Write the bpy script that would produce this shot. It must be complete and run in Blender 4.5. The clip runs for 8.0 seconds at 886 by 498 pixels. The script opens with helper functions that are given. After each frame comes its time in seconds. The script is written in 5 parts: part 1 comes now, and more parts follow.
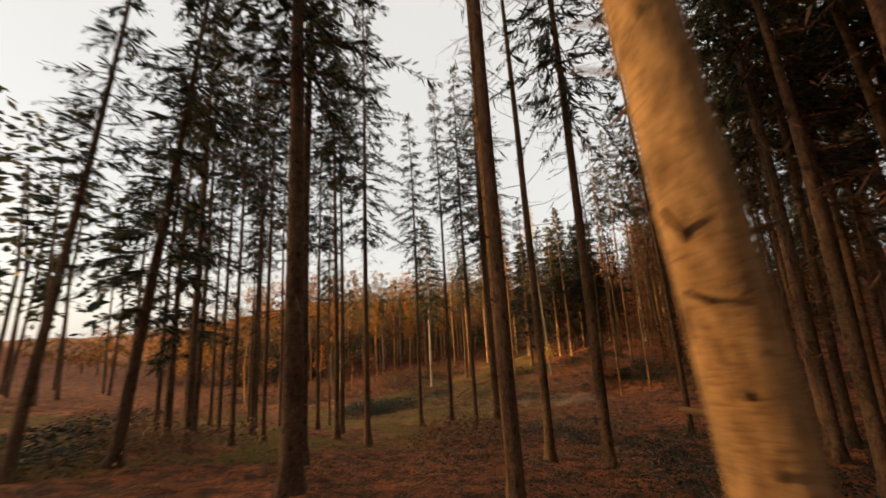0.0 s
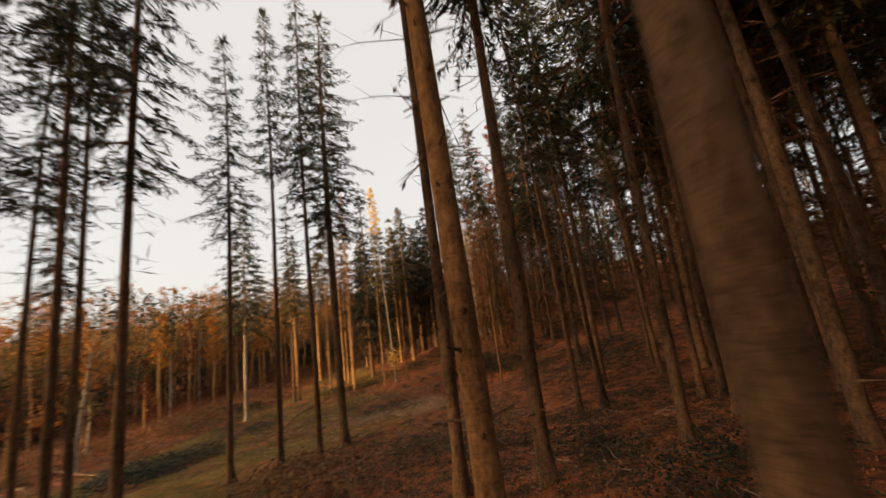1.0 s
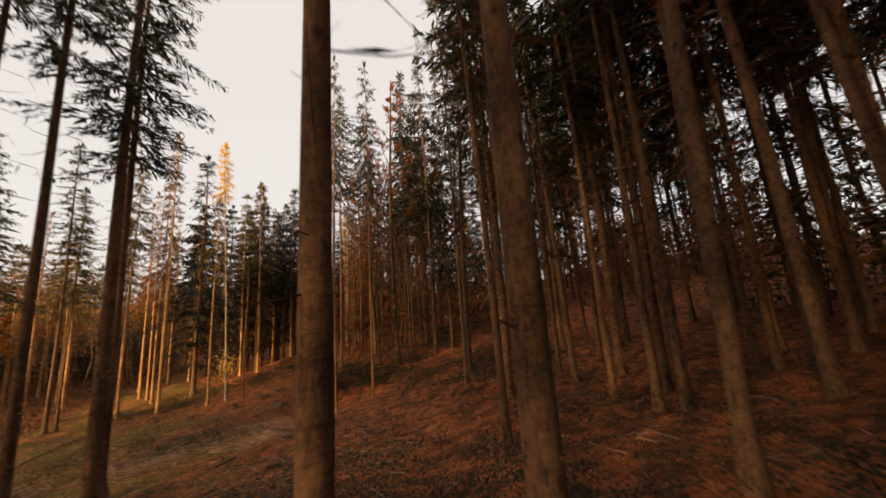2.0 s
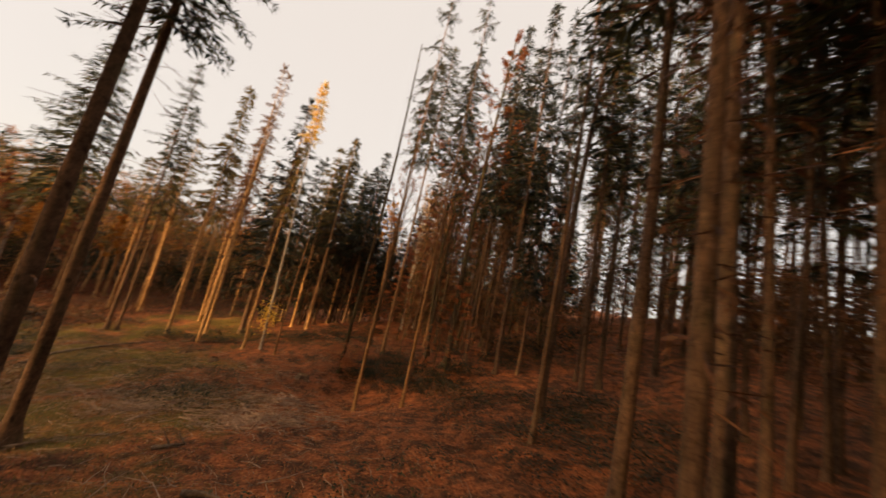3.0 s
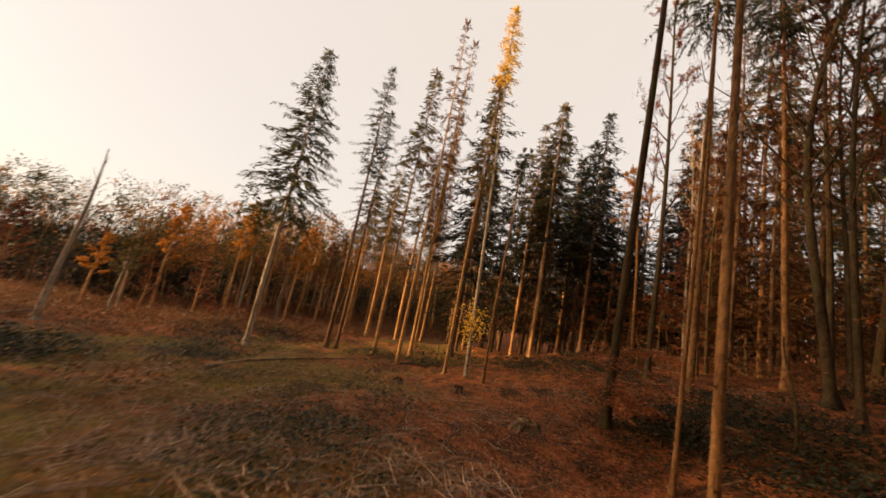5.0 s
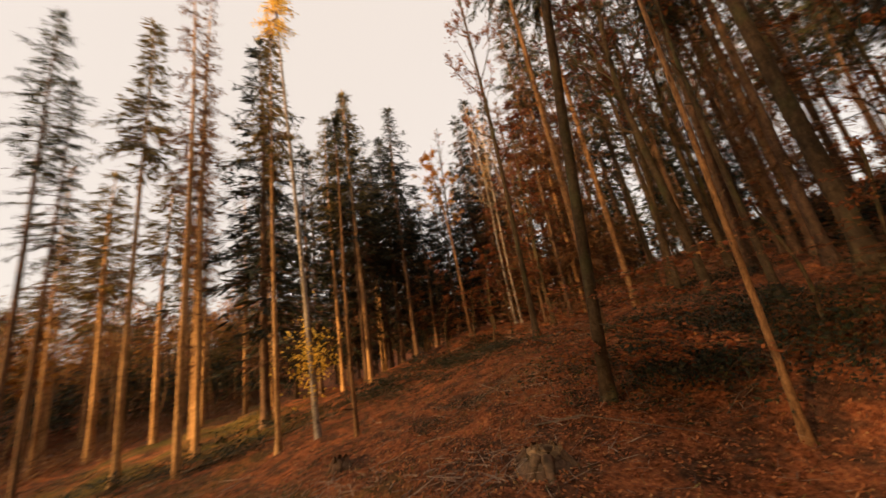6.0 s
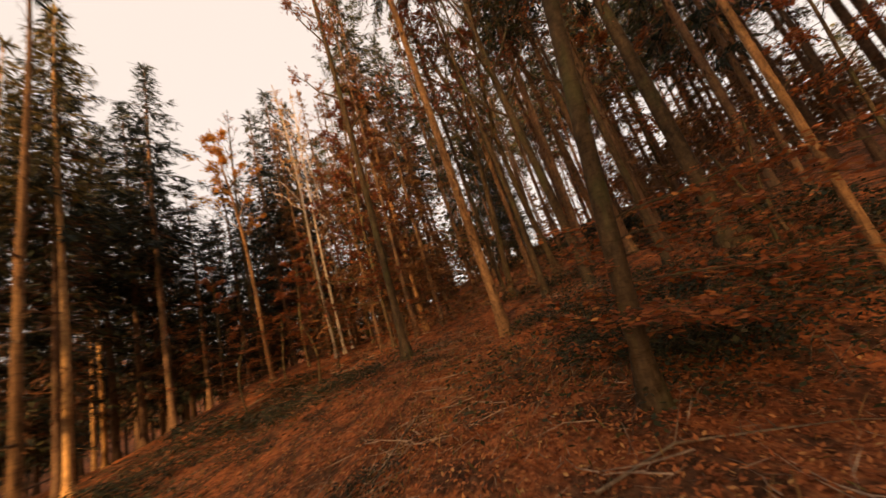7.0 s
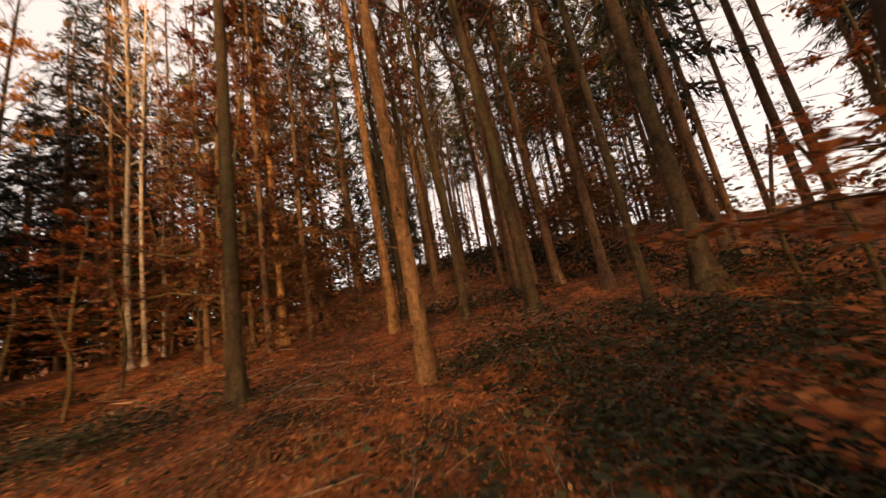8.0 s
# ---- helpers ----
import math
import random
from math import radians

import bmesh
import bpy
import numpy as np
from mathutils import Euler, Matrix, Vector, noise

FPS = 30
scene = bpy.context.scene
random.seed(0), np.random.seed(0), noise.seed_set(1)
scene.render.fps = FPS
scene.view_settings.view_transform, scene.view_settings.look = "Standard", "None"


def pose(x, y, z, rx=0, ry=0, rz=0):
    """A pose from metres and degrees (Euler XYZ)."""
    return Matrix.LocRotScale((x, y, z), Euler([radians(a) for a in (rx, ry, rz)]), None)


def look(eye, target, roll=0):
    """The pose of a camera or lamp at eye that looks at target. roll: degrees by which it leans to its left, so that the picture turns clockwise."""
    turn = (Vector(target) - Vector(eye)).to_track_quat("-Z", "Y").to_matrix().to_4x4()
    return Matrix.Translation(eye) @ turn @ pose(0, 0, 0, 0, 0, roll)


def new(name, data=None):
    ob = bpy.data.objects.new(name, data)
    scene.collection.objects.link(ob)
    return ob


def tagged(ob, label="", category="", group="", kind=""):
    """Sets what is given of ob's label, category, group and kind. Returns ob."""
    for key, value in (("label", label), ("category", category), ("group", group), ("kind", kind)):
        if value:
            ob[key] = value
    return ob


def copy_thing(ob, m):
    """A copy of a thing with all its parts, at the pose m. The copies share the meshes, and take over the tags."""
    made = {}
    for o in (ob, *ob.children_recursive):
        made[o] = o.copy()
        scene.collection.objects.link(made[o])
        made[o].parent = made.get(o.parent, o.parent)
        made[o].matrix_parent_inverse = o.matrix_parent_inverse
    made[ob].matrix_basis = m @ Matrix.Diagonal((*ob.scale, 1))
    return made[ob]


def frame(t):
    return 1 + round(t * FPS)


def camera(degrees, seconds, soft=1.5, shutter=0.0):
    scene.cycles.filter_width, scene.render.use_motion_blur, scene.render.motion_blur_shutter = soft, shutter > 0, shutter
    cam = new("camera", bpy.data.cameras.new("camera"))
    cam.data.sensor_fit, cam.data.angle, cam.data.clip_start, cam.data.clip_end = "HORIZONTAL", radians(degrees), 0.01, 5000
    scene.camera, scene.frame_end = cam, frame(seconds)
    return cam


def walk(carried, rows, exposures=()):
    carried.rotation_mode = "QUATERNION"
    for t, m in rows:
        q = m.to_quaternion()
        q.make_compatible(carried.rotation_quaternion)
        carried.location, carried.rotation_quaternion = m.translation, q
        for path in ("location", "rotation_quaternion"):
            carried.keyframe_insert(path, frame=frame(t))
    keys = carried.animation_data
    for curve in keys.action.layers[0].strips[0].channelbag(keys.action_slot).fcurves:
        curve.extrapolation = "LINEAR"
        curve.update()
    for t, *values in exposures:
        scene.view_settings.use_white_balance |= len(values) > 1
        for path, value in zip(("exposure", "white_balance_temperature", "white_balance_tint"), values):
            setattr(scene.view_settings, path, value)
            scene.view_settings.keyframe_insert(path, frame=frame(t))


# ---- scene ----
cam = camera(103.1, 8.0, soft=1.6, shutter=0.3)
PATH = [
    (0, (4.874, -9.983, 1.115), (3.513, -8.565, 1.485), -3.3),
    (0.5, (3.143, -8.758, 0.678), (2.129, -7.073, 1.04), -5.7),
    (1, (1.69, -7.33, 0.27), (1.144, -5.44, 0.633), -7.3),
    (1.5, (0.629, -5.474, -0.232), (0.558, -3.51, 0.139), -7.6),
    (1.7, (0.391, -4.631, -0.62), (0.473, -2.67, -0.239), -7.2),
    (2.8, (0.236, 0.551, -0.377), (0.144, 2.517, -0.017), 8.3),
    (3, (0.274, 1.286, -0.442), (-0.026, 3.233, -0.098), 12.2),
    (3.5, (0.155, 3.208, -0.765), (-0.722, 4.986, -0.505), 19.6),
    (4, (-0.509, 5.464, -1.358), (-1.843, 6.943, -1.176), 21.6),
    (4.2, (-0.991, 6.309, -1.652), (-2.436, 7.68, -1.473), 20.9),
    (5.3, (-4.57, 10.338, -2.753), (-5.736, 11.9, -2.308), 5.0),
    (5.5, (-5.371, 10.748, -2.861), (-6.303, 12.45, -2.376), 1.0),
    (6, (-7.067, 12.18, -3.117), (-7.31, 14.092, -2.58), -9.3),
    (6.5, (-8.171, 13.832, -3.156), (-7.739, 15.716, -2.642), -15.6),
    (7, (-8.524, 15.484, -3.149), (-7.597, 17.188, -2.662), -17.1),
    (7.5, (-8.311, 16.868, -3.061), (-7.047, 18.348, -2.603), -14.7),
    (8, (-7.477, 17.99, -2.809), (-6.026, 19.304, -2.401), -10.3),
]
EXPOSURES = [(0.0, 1.00, 6350, 9), (1.5, 0.99, 6500, 12), (4.0, 0.98, 7050, 15), (6.0, 1.02, 7050, 16), (7.0, 1.14, 7350, 19), (8.0, 1.28, 7250, 20)]
walk(cam, [(t, look(eye, target, roll)) for t, eye, target, roll in PATH], EXPOSURES)

# ---------------------------------------------------------------- light
SUN_AZ, SUN_EL = 226.0, 12.0  # compass bearing from +y, height in degrees
world = bpy.data.worlds.new("world")
scene.world = world
world.use_nodes = True
wn = world.node_tree
sky = wn.nodes.new("ShaderNodeTexSky")
sky.sky_type = "NISHITA"
sky.sun_disc = False
sky.sun_elevation = radians(SUN_EL)
sky.sun_rotation = radians(SUN_AZ)
sky.air_density, sky.dust_density, sky.ozone_density = 1.0, 2.5, 1.0
veil = wn.nodes.new("ShaderNodeMixRGB")  # thin high haze over the whole sky
veil.inputs[0].default_value = 0.86
veil.inputs[2].default_value = (3.12, 2.92, 2.66, 1)
wn.links.new(sky.outputs[0], veil.inputs[1])
wn.links.new(veil.outputs[0], wn.nodes["Background"].inputs[0])
wn.nodes["Background"].inputs[1].default_value = 0.15

sun_data = bpy.data.lights.new("sun", "SUN")
sun_data.energy, sun_data.angle, sun_data.color = 5.0, radians(3.0), (1.0, 0.62, 0.27)
sun = new("sun", sun_data)
_az, _el = radians(SUN_AZ), radians(SUN_EL)
SUN_DIR = Vector((math.sin(_az) * math.cos(_el), math.cos(_az) * math.cos(_el), math.sin(_el)))
sun.matrix_world = look(SUN_DIR * 100, (0, 0, 0))


# ---------------------------------------------------------------- materials
def material(name):
    m = bpy.data.materials.new(name)
    m.use_nodes = True
    t = m.node_tree
    return m, t, t.nodes["Principled BSDF"]


def node(t, kind, **values):
    n = t.nodes.new(kind)
    for k, v in values.items():
        n.inputs[k.replace("_", " ")].default_value = v
    return n


def ramp(t, fac, stops):
    n = t.nodes.new("ShaderNodeValToRGB")
    e = n.color_ramp.elements
    while len(e) < len(stops):
        e.new(0.5)
    for el, (p, c) in zip(e, stops):
        el.position, el.color = p, (*c, 1)
    t.links.new(fac, n.inputs[0])
    return n.outputs[0]


def mixed(t, fac, a, b, kind="MIX"):
    n = t.nodes.new("ShaderNodeMixRGB")
    n.blend_type = kind
    for sock, v in zip(n.inputs, (fac, a, b)):
        if isinstance(v, (int, float)):
            sock.default_value = v
        elif isinstance(v, tuple):
            sock.default_value = (*v, 1)
        else:
            t.links.new(v, sock)
    return n.outputs[0]


def stretched(t, scale, kind="Object"):
    c = t.nodes.new("ShaderNodeTexCoord")
    m = t.nodes.new("ShaderNodeMapping")
    m.inputs["Scale"].default_value = scale
    t.links.new(c.outputs[kind], m.inputs[0])
    return m.outputs[0]


def noise_tex(t, vec, scale, detail=4.0, rough=0.55):
    n = node(t, "ShaderNodeTexNoise", Scale=scale, Detail=detail, Roughness=rough)
    t.links.new(vec, n.inputs["Vector"])
    return n.outputs["Fac"]


def bumped(t, bsdf, height, strength, distance):
    b = node(t, "ShaderNodeBump", Strength=strength, Distance=distance)
    t.links.new(height, b.inputs["Height"])
    t.links.new(b.outputs[0], bsdf.inputs["Normal"])


def bark(name, dark, mid, light, moss=0.0, knots=0.85):
    m, t, b = material(name)
    scales = noise_tex(t, stretched(t, (26, 26, 13)), 1.0, 5.0, 0.6)
    patches = noise_tex(t, stretched(t, (2.2, 2.2, 0.7)), 1.0, 3.0)
    rings = noise_tex(t, stretched(t, (11, 11, 58)), 1.0, 4.0, 0.6)
    info = t.nodes.new("ShaderNodeObjectInfo")
    c = ramp(t, scales, [(0.28, dark), (0.5, mid), (0.72, light)])
    c = mixed(t, 0.5, c, ramp(t, patches, [(0.3, dark), (0.62, light)]), "MIX")
    flakes = noise_tex(t, stretched(t, (9, 9, 5)), 1.0, 5.0, 0.7)
    c = mixed(t, 0.65, c, ramp(t, flakes, [(0.36, (0.40, 0.38, 0.36)), (0.5, (1.0, 1.0, 1.0)), (0.66, (1.4, 1.36, 1.28))]), "MULTIPLY")
    c = mixed(t, 0.55, c, ramp(t, rings, [(0.34, (0.35, 0.33, 0.32)), (0.46, (0.95, 0.95, 0.95)), (0.7, (1.2, 1.16, 1.1))]), "MULTIPLY")
    vor = node(t, "ShaderNodeTexVoronoi", Scale=1.0)
    t.links.new(stretched(t, (4.5, 4.5, 2.6)), vor.inputs["Vector"])
    c = mixed(t, ramp(t, vor.outputs["Distance"], [(0.09, (knots,) * 3), (0.22, (0, 0, 0))]), c, dark)
    c = mixed(t, 0.6, c, ramp(t, info.outputs["Random"], [(0.0, (0.78, 0.76, 0.75)), (1.0, (1.15, 1.08, 1.0))]), "MULTIPLY")
    if moss:
        g = noise_tex(t, stretched(t, (3, 3, 1.2)), 1.0, 4.0)
        c = mixed(t, ramp(t, g, [(0.5, (0, 0, 0)), (0.68, (moss,) * 3)]), c, (0.075, 0.085, 0.03))
    t.links.new(c, b.inputs["Base Color"])
    b.inputs["Roughness"].default_value = 0.92
    b.inputs["Specular IOR Level"].default_value = 0.15
    bumped(t, b, mixed(t, 0.45, scales, rings), 1.0, 0.016)
    return m


def foliage(name, stops, through_light=0.3, rough=0.6):
    m, t, b = material(name)
    geo = t.nodes.new("ShaderNodeNewGeometry")
    info = t.nodes.new("ShaderNodeObjectInfo")
    c = ramp(t, geo.outputs["Random Per Island"], stops)
    c = mixed(t, 0.5, c, ramp(t, info.outputs["Random"], [(0.0, (0.75, 0.75, 0.75)), (1.0, (1.2, 1.15, 1.1))]), "MULTIPLY")
    t.links.new(c, b.inputs["Base Color"])
    b.inputs["Roughness"].default_value = rough
    b.inputs["Specular IOR Level"].default_value = 0.2
    tr = t.nodes.new("ShaderNodeBsdfTranslucent")
    t.links.new(c, tr.inputs["Color"])
    mx = t.nodes.new("ShaderNodeMixShader")
    mx.inputs[0].default_value = through_light
    t.links.new(b.outputs[0], mx.inputs[1])
    t.links.new(tr.outputs[0], mx.inputs[2])
    t.links.new(mx.outputs[0], t.nodes["Material Output"].inputs["Surface"])
    return m


def wood_foliage(name, a, b, c, through_light=0.4):
    """Leaves of a mixed wood: the tone drifts from crown to crown, with leaf-to-leaf variation on top."""
    m, t, bsdf = material(name)
    geo = t.nodes.new("ShaderNodeNewGeometry")
    drift = noise_tex(t, stretched(t, (0.22, 0.22, 0.10)), 1.0, 2.0)
    tone = ramp(t, drift, [(0.36, a), (0.47, b), (0.56, b), (0.66, c)])
    tone = mixed(t, 1.0, tone, ramp(t, geo.outputs["Random Per Island"], [(0.0, (0.45, 0.42, 0.40)), (0.6, (1.0, 1.0, 1.0)), (1.0, (1.5, 1.45, 1.3))]), "MULTIPLY")
    t.links.new(tone, bsdf.inputs["Base Color"])
    bsdf.inputs["Roughness"].default_value = 0.7
    bsdf.inputs["Specular IOR Level"].default_value = 0.15
    tr = t.nodes.new("ShaderNodeBsdfTranslucent")
    t.links.new(tone, tr.inputs["Color"])
    mx = t.nodes.new("ShaderNodeMixShader")
    mx.inputs[0].default_value = through_light
    t.links.new(bsdf.outputs[0], mx.inputs[1])
    t.links.new(tr.outputs[0], mx.inputs[2])
    t.links.new(mx.outputs[0], t.nodes["Material Output"].inputs["Surface"])
    return m


def ground_material():
    m, t, b = material("forest_floor")
    pos = stretched(t, (1, 1, 1))
    fine = noise_tex(t, pos, 16.0, 6.0, 0.65)
    mid = noise_tex(t, pos, 2.3, 5.0, 0.6)
    big = noise_tex(t, pos, 0.33, 4.0, 0.55)
    litter = ramp(t, fine, [(0.3, (0.055, 0.018, 0.008)), (0.48, (0.285, 0.090, 0.034)), (0.62, (0.46, 0.160, 0.058)), (0.8, (0.56, 0.29, 0.115))])
    soil = ramp(t, fine, [(0.3, (0.028, 0.016, 0.010)), (0.7, (0.11, 0.062, 0.036))])
    moss = ramp(t, fine, [(0.3, (0.032, 0.024, 0.008)), (0.50, (0.115, 0.092, 0.018)), (0.66, (0.22, 0.165, 0.032)), (0.8, (0.38, 0.26, 0.070))])
    c = mixed(t, ramp(t, mid, [(0.42, (0, 0, 0)), (0.58, (0.85, 0.85, 0.85))]), litter, soil)
    c = mixed(t, 0.7, c, ramp(t, noise_tex(t, pos, 6.0, 6.0, 0.7), [(0.34, (0.45, 0.44, 0.42)), (0.52, (1.0, 1.0, 1.0)), (0.7, (1.35, 1.3, 1.2))]), "MULTIPLY")
    c = mixed(t, 0.75, c, ramp(t, noise_tex(t, pos, 0.9, 5.0, 0.65), [(0.34, (0.52, 0.50, 0.46)), (0.5, (1.0, 1.0, 1.0)), (0.68, (1.3, 1.25, 1.15))]), "MULTIPLY")
    # mossy grass on the open clearing to the west
    sep = t.nodes.new("ShaderNodeSeparateXYZ")
    t.links.new(pos, sep.inputs[0])
    west = t.nodes.new("ShaderNodeMapRange")
    for k, v in ((1, -3.0), (2, -9.0), (3, 0.0), (4, 0.30)):
        west.inputs[k].default_value = v
    rise = None
    for op, value in (("SUBTRACT", 9.0), ("MAXIMUM", 0.0), ("MULTIPLY", 0.55)):
        step = t.nodes.new("ShaderNodeMath")
        step.operation = op
        step.inputs[1].default_value = value
        t.links.new(rise.outputs[0] if rise else sep.outputs[1], step.inputs[0])
        rise = step
    skew = t.nodes.new("ShaderNodeMath")
    t.links.new(rise.outputs[0], skew.inputs[0])
    t.links.new(sep.outputs[0], skew.inputs[1])
    t.links.new(skew.outputs[0], west.inputs[0])
    edge_ = t.nodes.new("ShaderNodeMapRange")
    for k, v in ((1, -24.0), (2, -34.0), (3, 1.0), (4, -0.5)):
        edge_.inputs[k].default_value = v
    t.links.new(sep.outputs[0], edge_.inputs[0])
    both = t.nodes.new("ShaderNodeMath")
    both.operation = "MULTIPLY"
    t.links.new(west.outputs[0], both.inputs[0])
    t.links.new(edge_.outputs[0], both.inputs[1])
    add = t.nodes.new("ShaderNodeMath")
    t.links.new(both.outputs[0], add.inputs[0])
    t.links.new(big, add.inputs[1])
    c = mixed(t, ramp(t, add.outputs[0], [(0.66, (0, 0, 0)), (0.86, (0.8, 0.8, 0.8))]), c, moss)
    t.links.new(c, b.inputs["Base Color"])
    b.inputs["Roughness"].default_value = 0.95
    b.inputs["Specular IOR Level"].default_value = 0.1
    h = mixed(t, 0.5, fine, mid)
    bumped(t, b, h, 1.0, 0.09)
    return m


SPRUCE_BARK = bark("spruce_bark", (0.036, 0.021, 0.014), (0.12, 0.068, 0.040), (0.23, 0.138, 0.082), 0.25)
WARM_BARK = bark("warm_spruce_bark", (0.060, 0.030, 0.014), (0.21, 0.108, 0.046), (0.38, 0.215, 0.100), 0.12)
BRASH_WOOD = bark("weathered_brash", (0.10, 0.062, 0.046), (0.30, 0.195, 0.135), (0.52, 0.37, 0.27), 0.0, 0.0)
# raised towards orange: the low sun's glow on trunks is in this colour
PALE_BARK = bark("pale_sunlit_spruce_bark", (0.13, 0.064, 0.026), (0.47, 0.255, 0.098), (0.66, 0.41, 0.185), 0.06)
BEECH_BARK = bark("beech_bark", (0.026, 0.018, 0.011), (0.070, 0.046, 0.025), (0.135, 0.090, 0.048), 0.6, 0.25)
BIRCH_BARK = bark("birch_bark", (0.08, 0.06, 0.045), (0.33, 0.27, 0.20), (0.56, 0.48, 0.38), 0.0)
DEAD_WOOD = bark("dead_wood", (0.06, 0.040, 0.027), (0.17, 0.115, 0.075), (0.30, 0.22, 0.15), 0.0, 0.0)
CUT_WOOD = bark("cut_wood", (0.10, 0.058, 0.028), (0.23, 0.135, 0.065), (0.38, 0.24, 0.125), 0.0)
# the lightest stop paints warm sunlit tips into the needles
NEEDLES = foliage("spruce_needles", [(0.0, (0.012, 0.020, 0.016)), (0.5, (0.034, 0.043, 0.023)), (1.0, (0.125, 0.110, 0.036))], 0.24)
# shaded copy of the needles: the stand's shade is in the colour
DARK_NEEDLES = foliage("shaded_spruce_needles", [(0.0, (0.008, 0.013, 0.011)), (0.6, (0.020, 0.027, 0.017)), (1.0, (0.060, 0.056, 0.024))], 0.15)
# olive-gold, with sunlight on the row's crowns put into the colour
WARM_NEEDLES = foliage("sunlit_olive_needles", [(0.0, (0.05, 0.045, 0.014)), (0.5, (0.13, 0.10, 0.028)), (1.0, (0.22, 0.145, 0.04))], 0.25)
# darker than BEECH_LEAF: the slope's shade is put into this rust-red
RUST_BEECH = foliage("darkened_rust_beech_leaves", [(0.0, (0.080, 0.025, 0.014)), (0.5, (0.17, 0.050, 0.024)), (1.0, (0.29, 0.092, 0.040))], 0.4)
RUST_NEEDLES = foliage("rusty_needles", [(0.0, (0.09, 0.042, 0.018)), (1.0, (0.26, 0.13, 0.05))], 0.25)
TWIG_BROWN = foliage("dead_needle_twigs", [(0.0, (0.045, 0.020, 0.010)), (0.6, (0.13, 0.052, 0.022)), (1.0, (0.22, 0.095, 0.040))], 0.1)
GOLD_LEAF = foliage("golden_larch_needles", [(0.0, (0.62, 0.38, 0.035)), (1.0, (0.90, 0.63, 0.12))], 0.5)
BEECH_LEAF = foliage("copper_beech_leaves", [(0.0, (0.15, 0.040, 0.016)), (0.45, (0.31, 0.092, 0.030)), (0.85, (0.43, 0.145, 0.045)), (1.0, (0.55, 0.24, 0.07))], 0.45)
OCHRE_LEAF = foliage("ochre_leaves", [(0.0, (0.24, 0.085, 0.016)), (0.5, (0.48, 0.205, 0.034)), (1.0, (0.68, 0.36, 0.07))], 0.5)
LITTER_LEAF = foliage("fallen_leaves", [(0.0, (0.12, 0.035, 0.013)), (0.45, (0.32, 0.097, 0.033)), (0.9, (0.49, 0.175, 0.058)), (1.0, (0.55, 0.30, 0.11))], 0.1, 0.75)
BRAMBLE = foliage("bramble_leaves", [(0.0, (0.016, 0.019, 0.010)), (0.7, (0.040, 0.044, 0.018)), (1.0, (0.095, 0.070, 0.026))], 0.15)
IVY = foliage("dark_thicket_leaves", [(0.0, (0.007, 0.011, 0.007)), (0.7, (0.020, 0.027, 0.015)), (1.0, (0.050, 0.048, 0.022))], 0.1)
MOSS_BLADE = foliage("low_green_grass", [(0.0, (0.042, 0.040, 0.010)), (0.6, (0.105, 0.090, 0.020)), (1.0, (0.22, 0.165, 0.042))], 0.25)
TWIG_LITTER = foliage("twig_litter_wood", [(0.0, (0.06, 0.036, 0.022)), (0.6, (0.20, 0.125, 0.078)), (1.0, (0.42, 0.30, 0.20))], 0.0)
STRAW = foliage("dry_grass_blades", [(0.0, (0.12, 0.065, 0.022)), (1.0, (0.36, 0.21, 0.075))], 0.3)
AUTUMN_WOOD = wood_foliage("autumn_wood_leaves", (0.075, 0.066, 0.022), (0.38, 0.165, 0.036), (0.19, 0.062, 0.024))
FLOOR = ground_material()


# ---------------------------------------------------------------- mesh helpers
def quads(name, verts, faces, mat, smooth=False):
    verts, faces = np.asarray(verts, np.float32), np.asarray(faces, np.int32)
    me = bpy.data.meshes.new(name)
    me.vertices.add(len(verts))
    me.vertices.foreach_set("co", verts.ravel())
    me.loops.add(faces.size)
    me.loops.foreach_set("vertex_index", faces.ravel())
    me.polygons.add(len(faces))
    me.polygons.foreach_set("loop_start", np.arange(0, faces.size, 4, dtype=np.int32))
    me.polygons.foreach_set("use_smooth", np.full(len(faces), smooth))
    me.update(calc_edges=True)
    me.materials.append(mat)
    return me


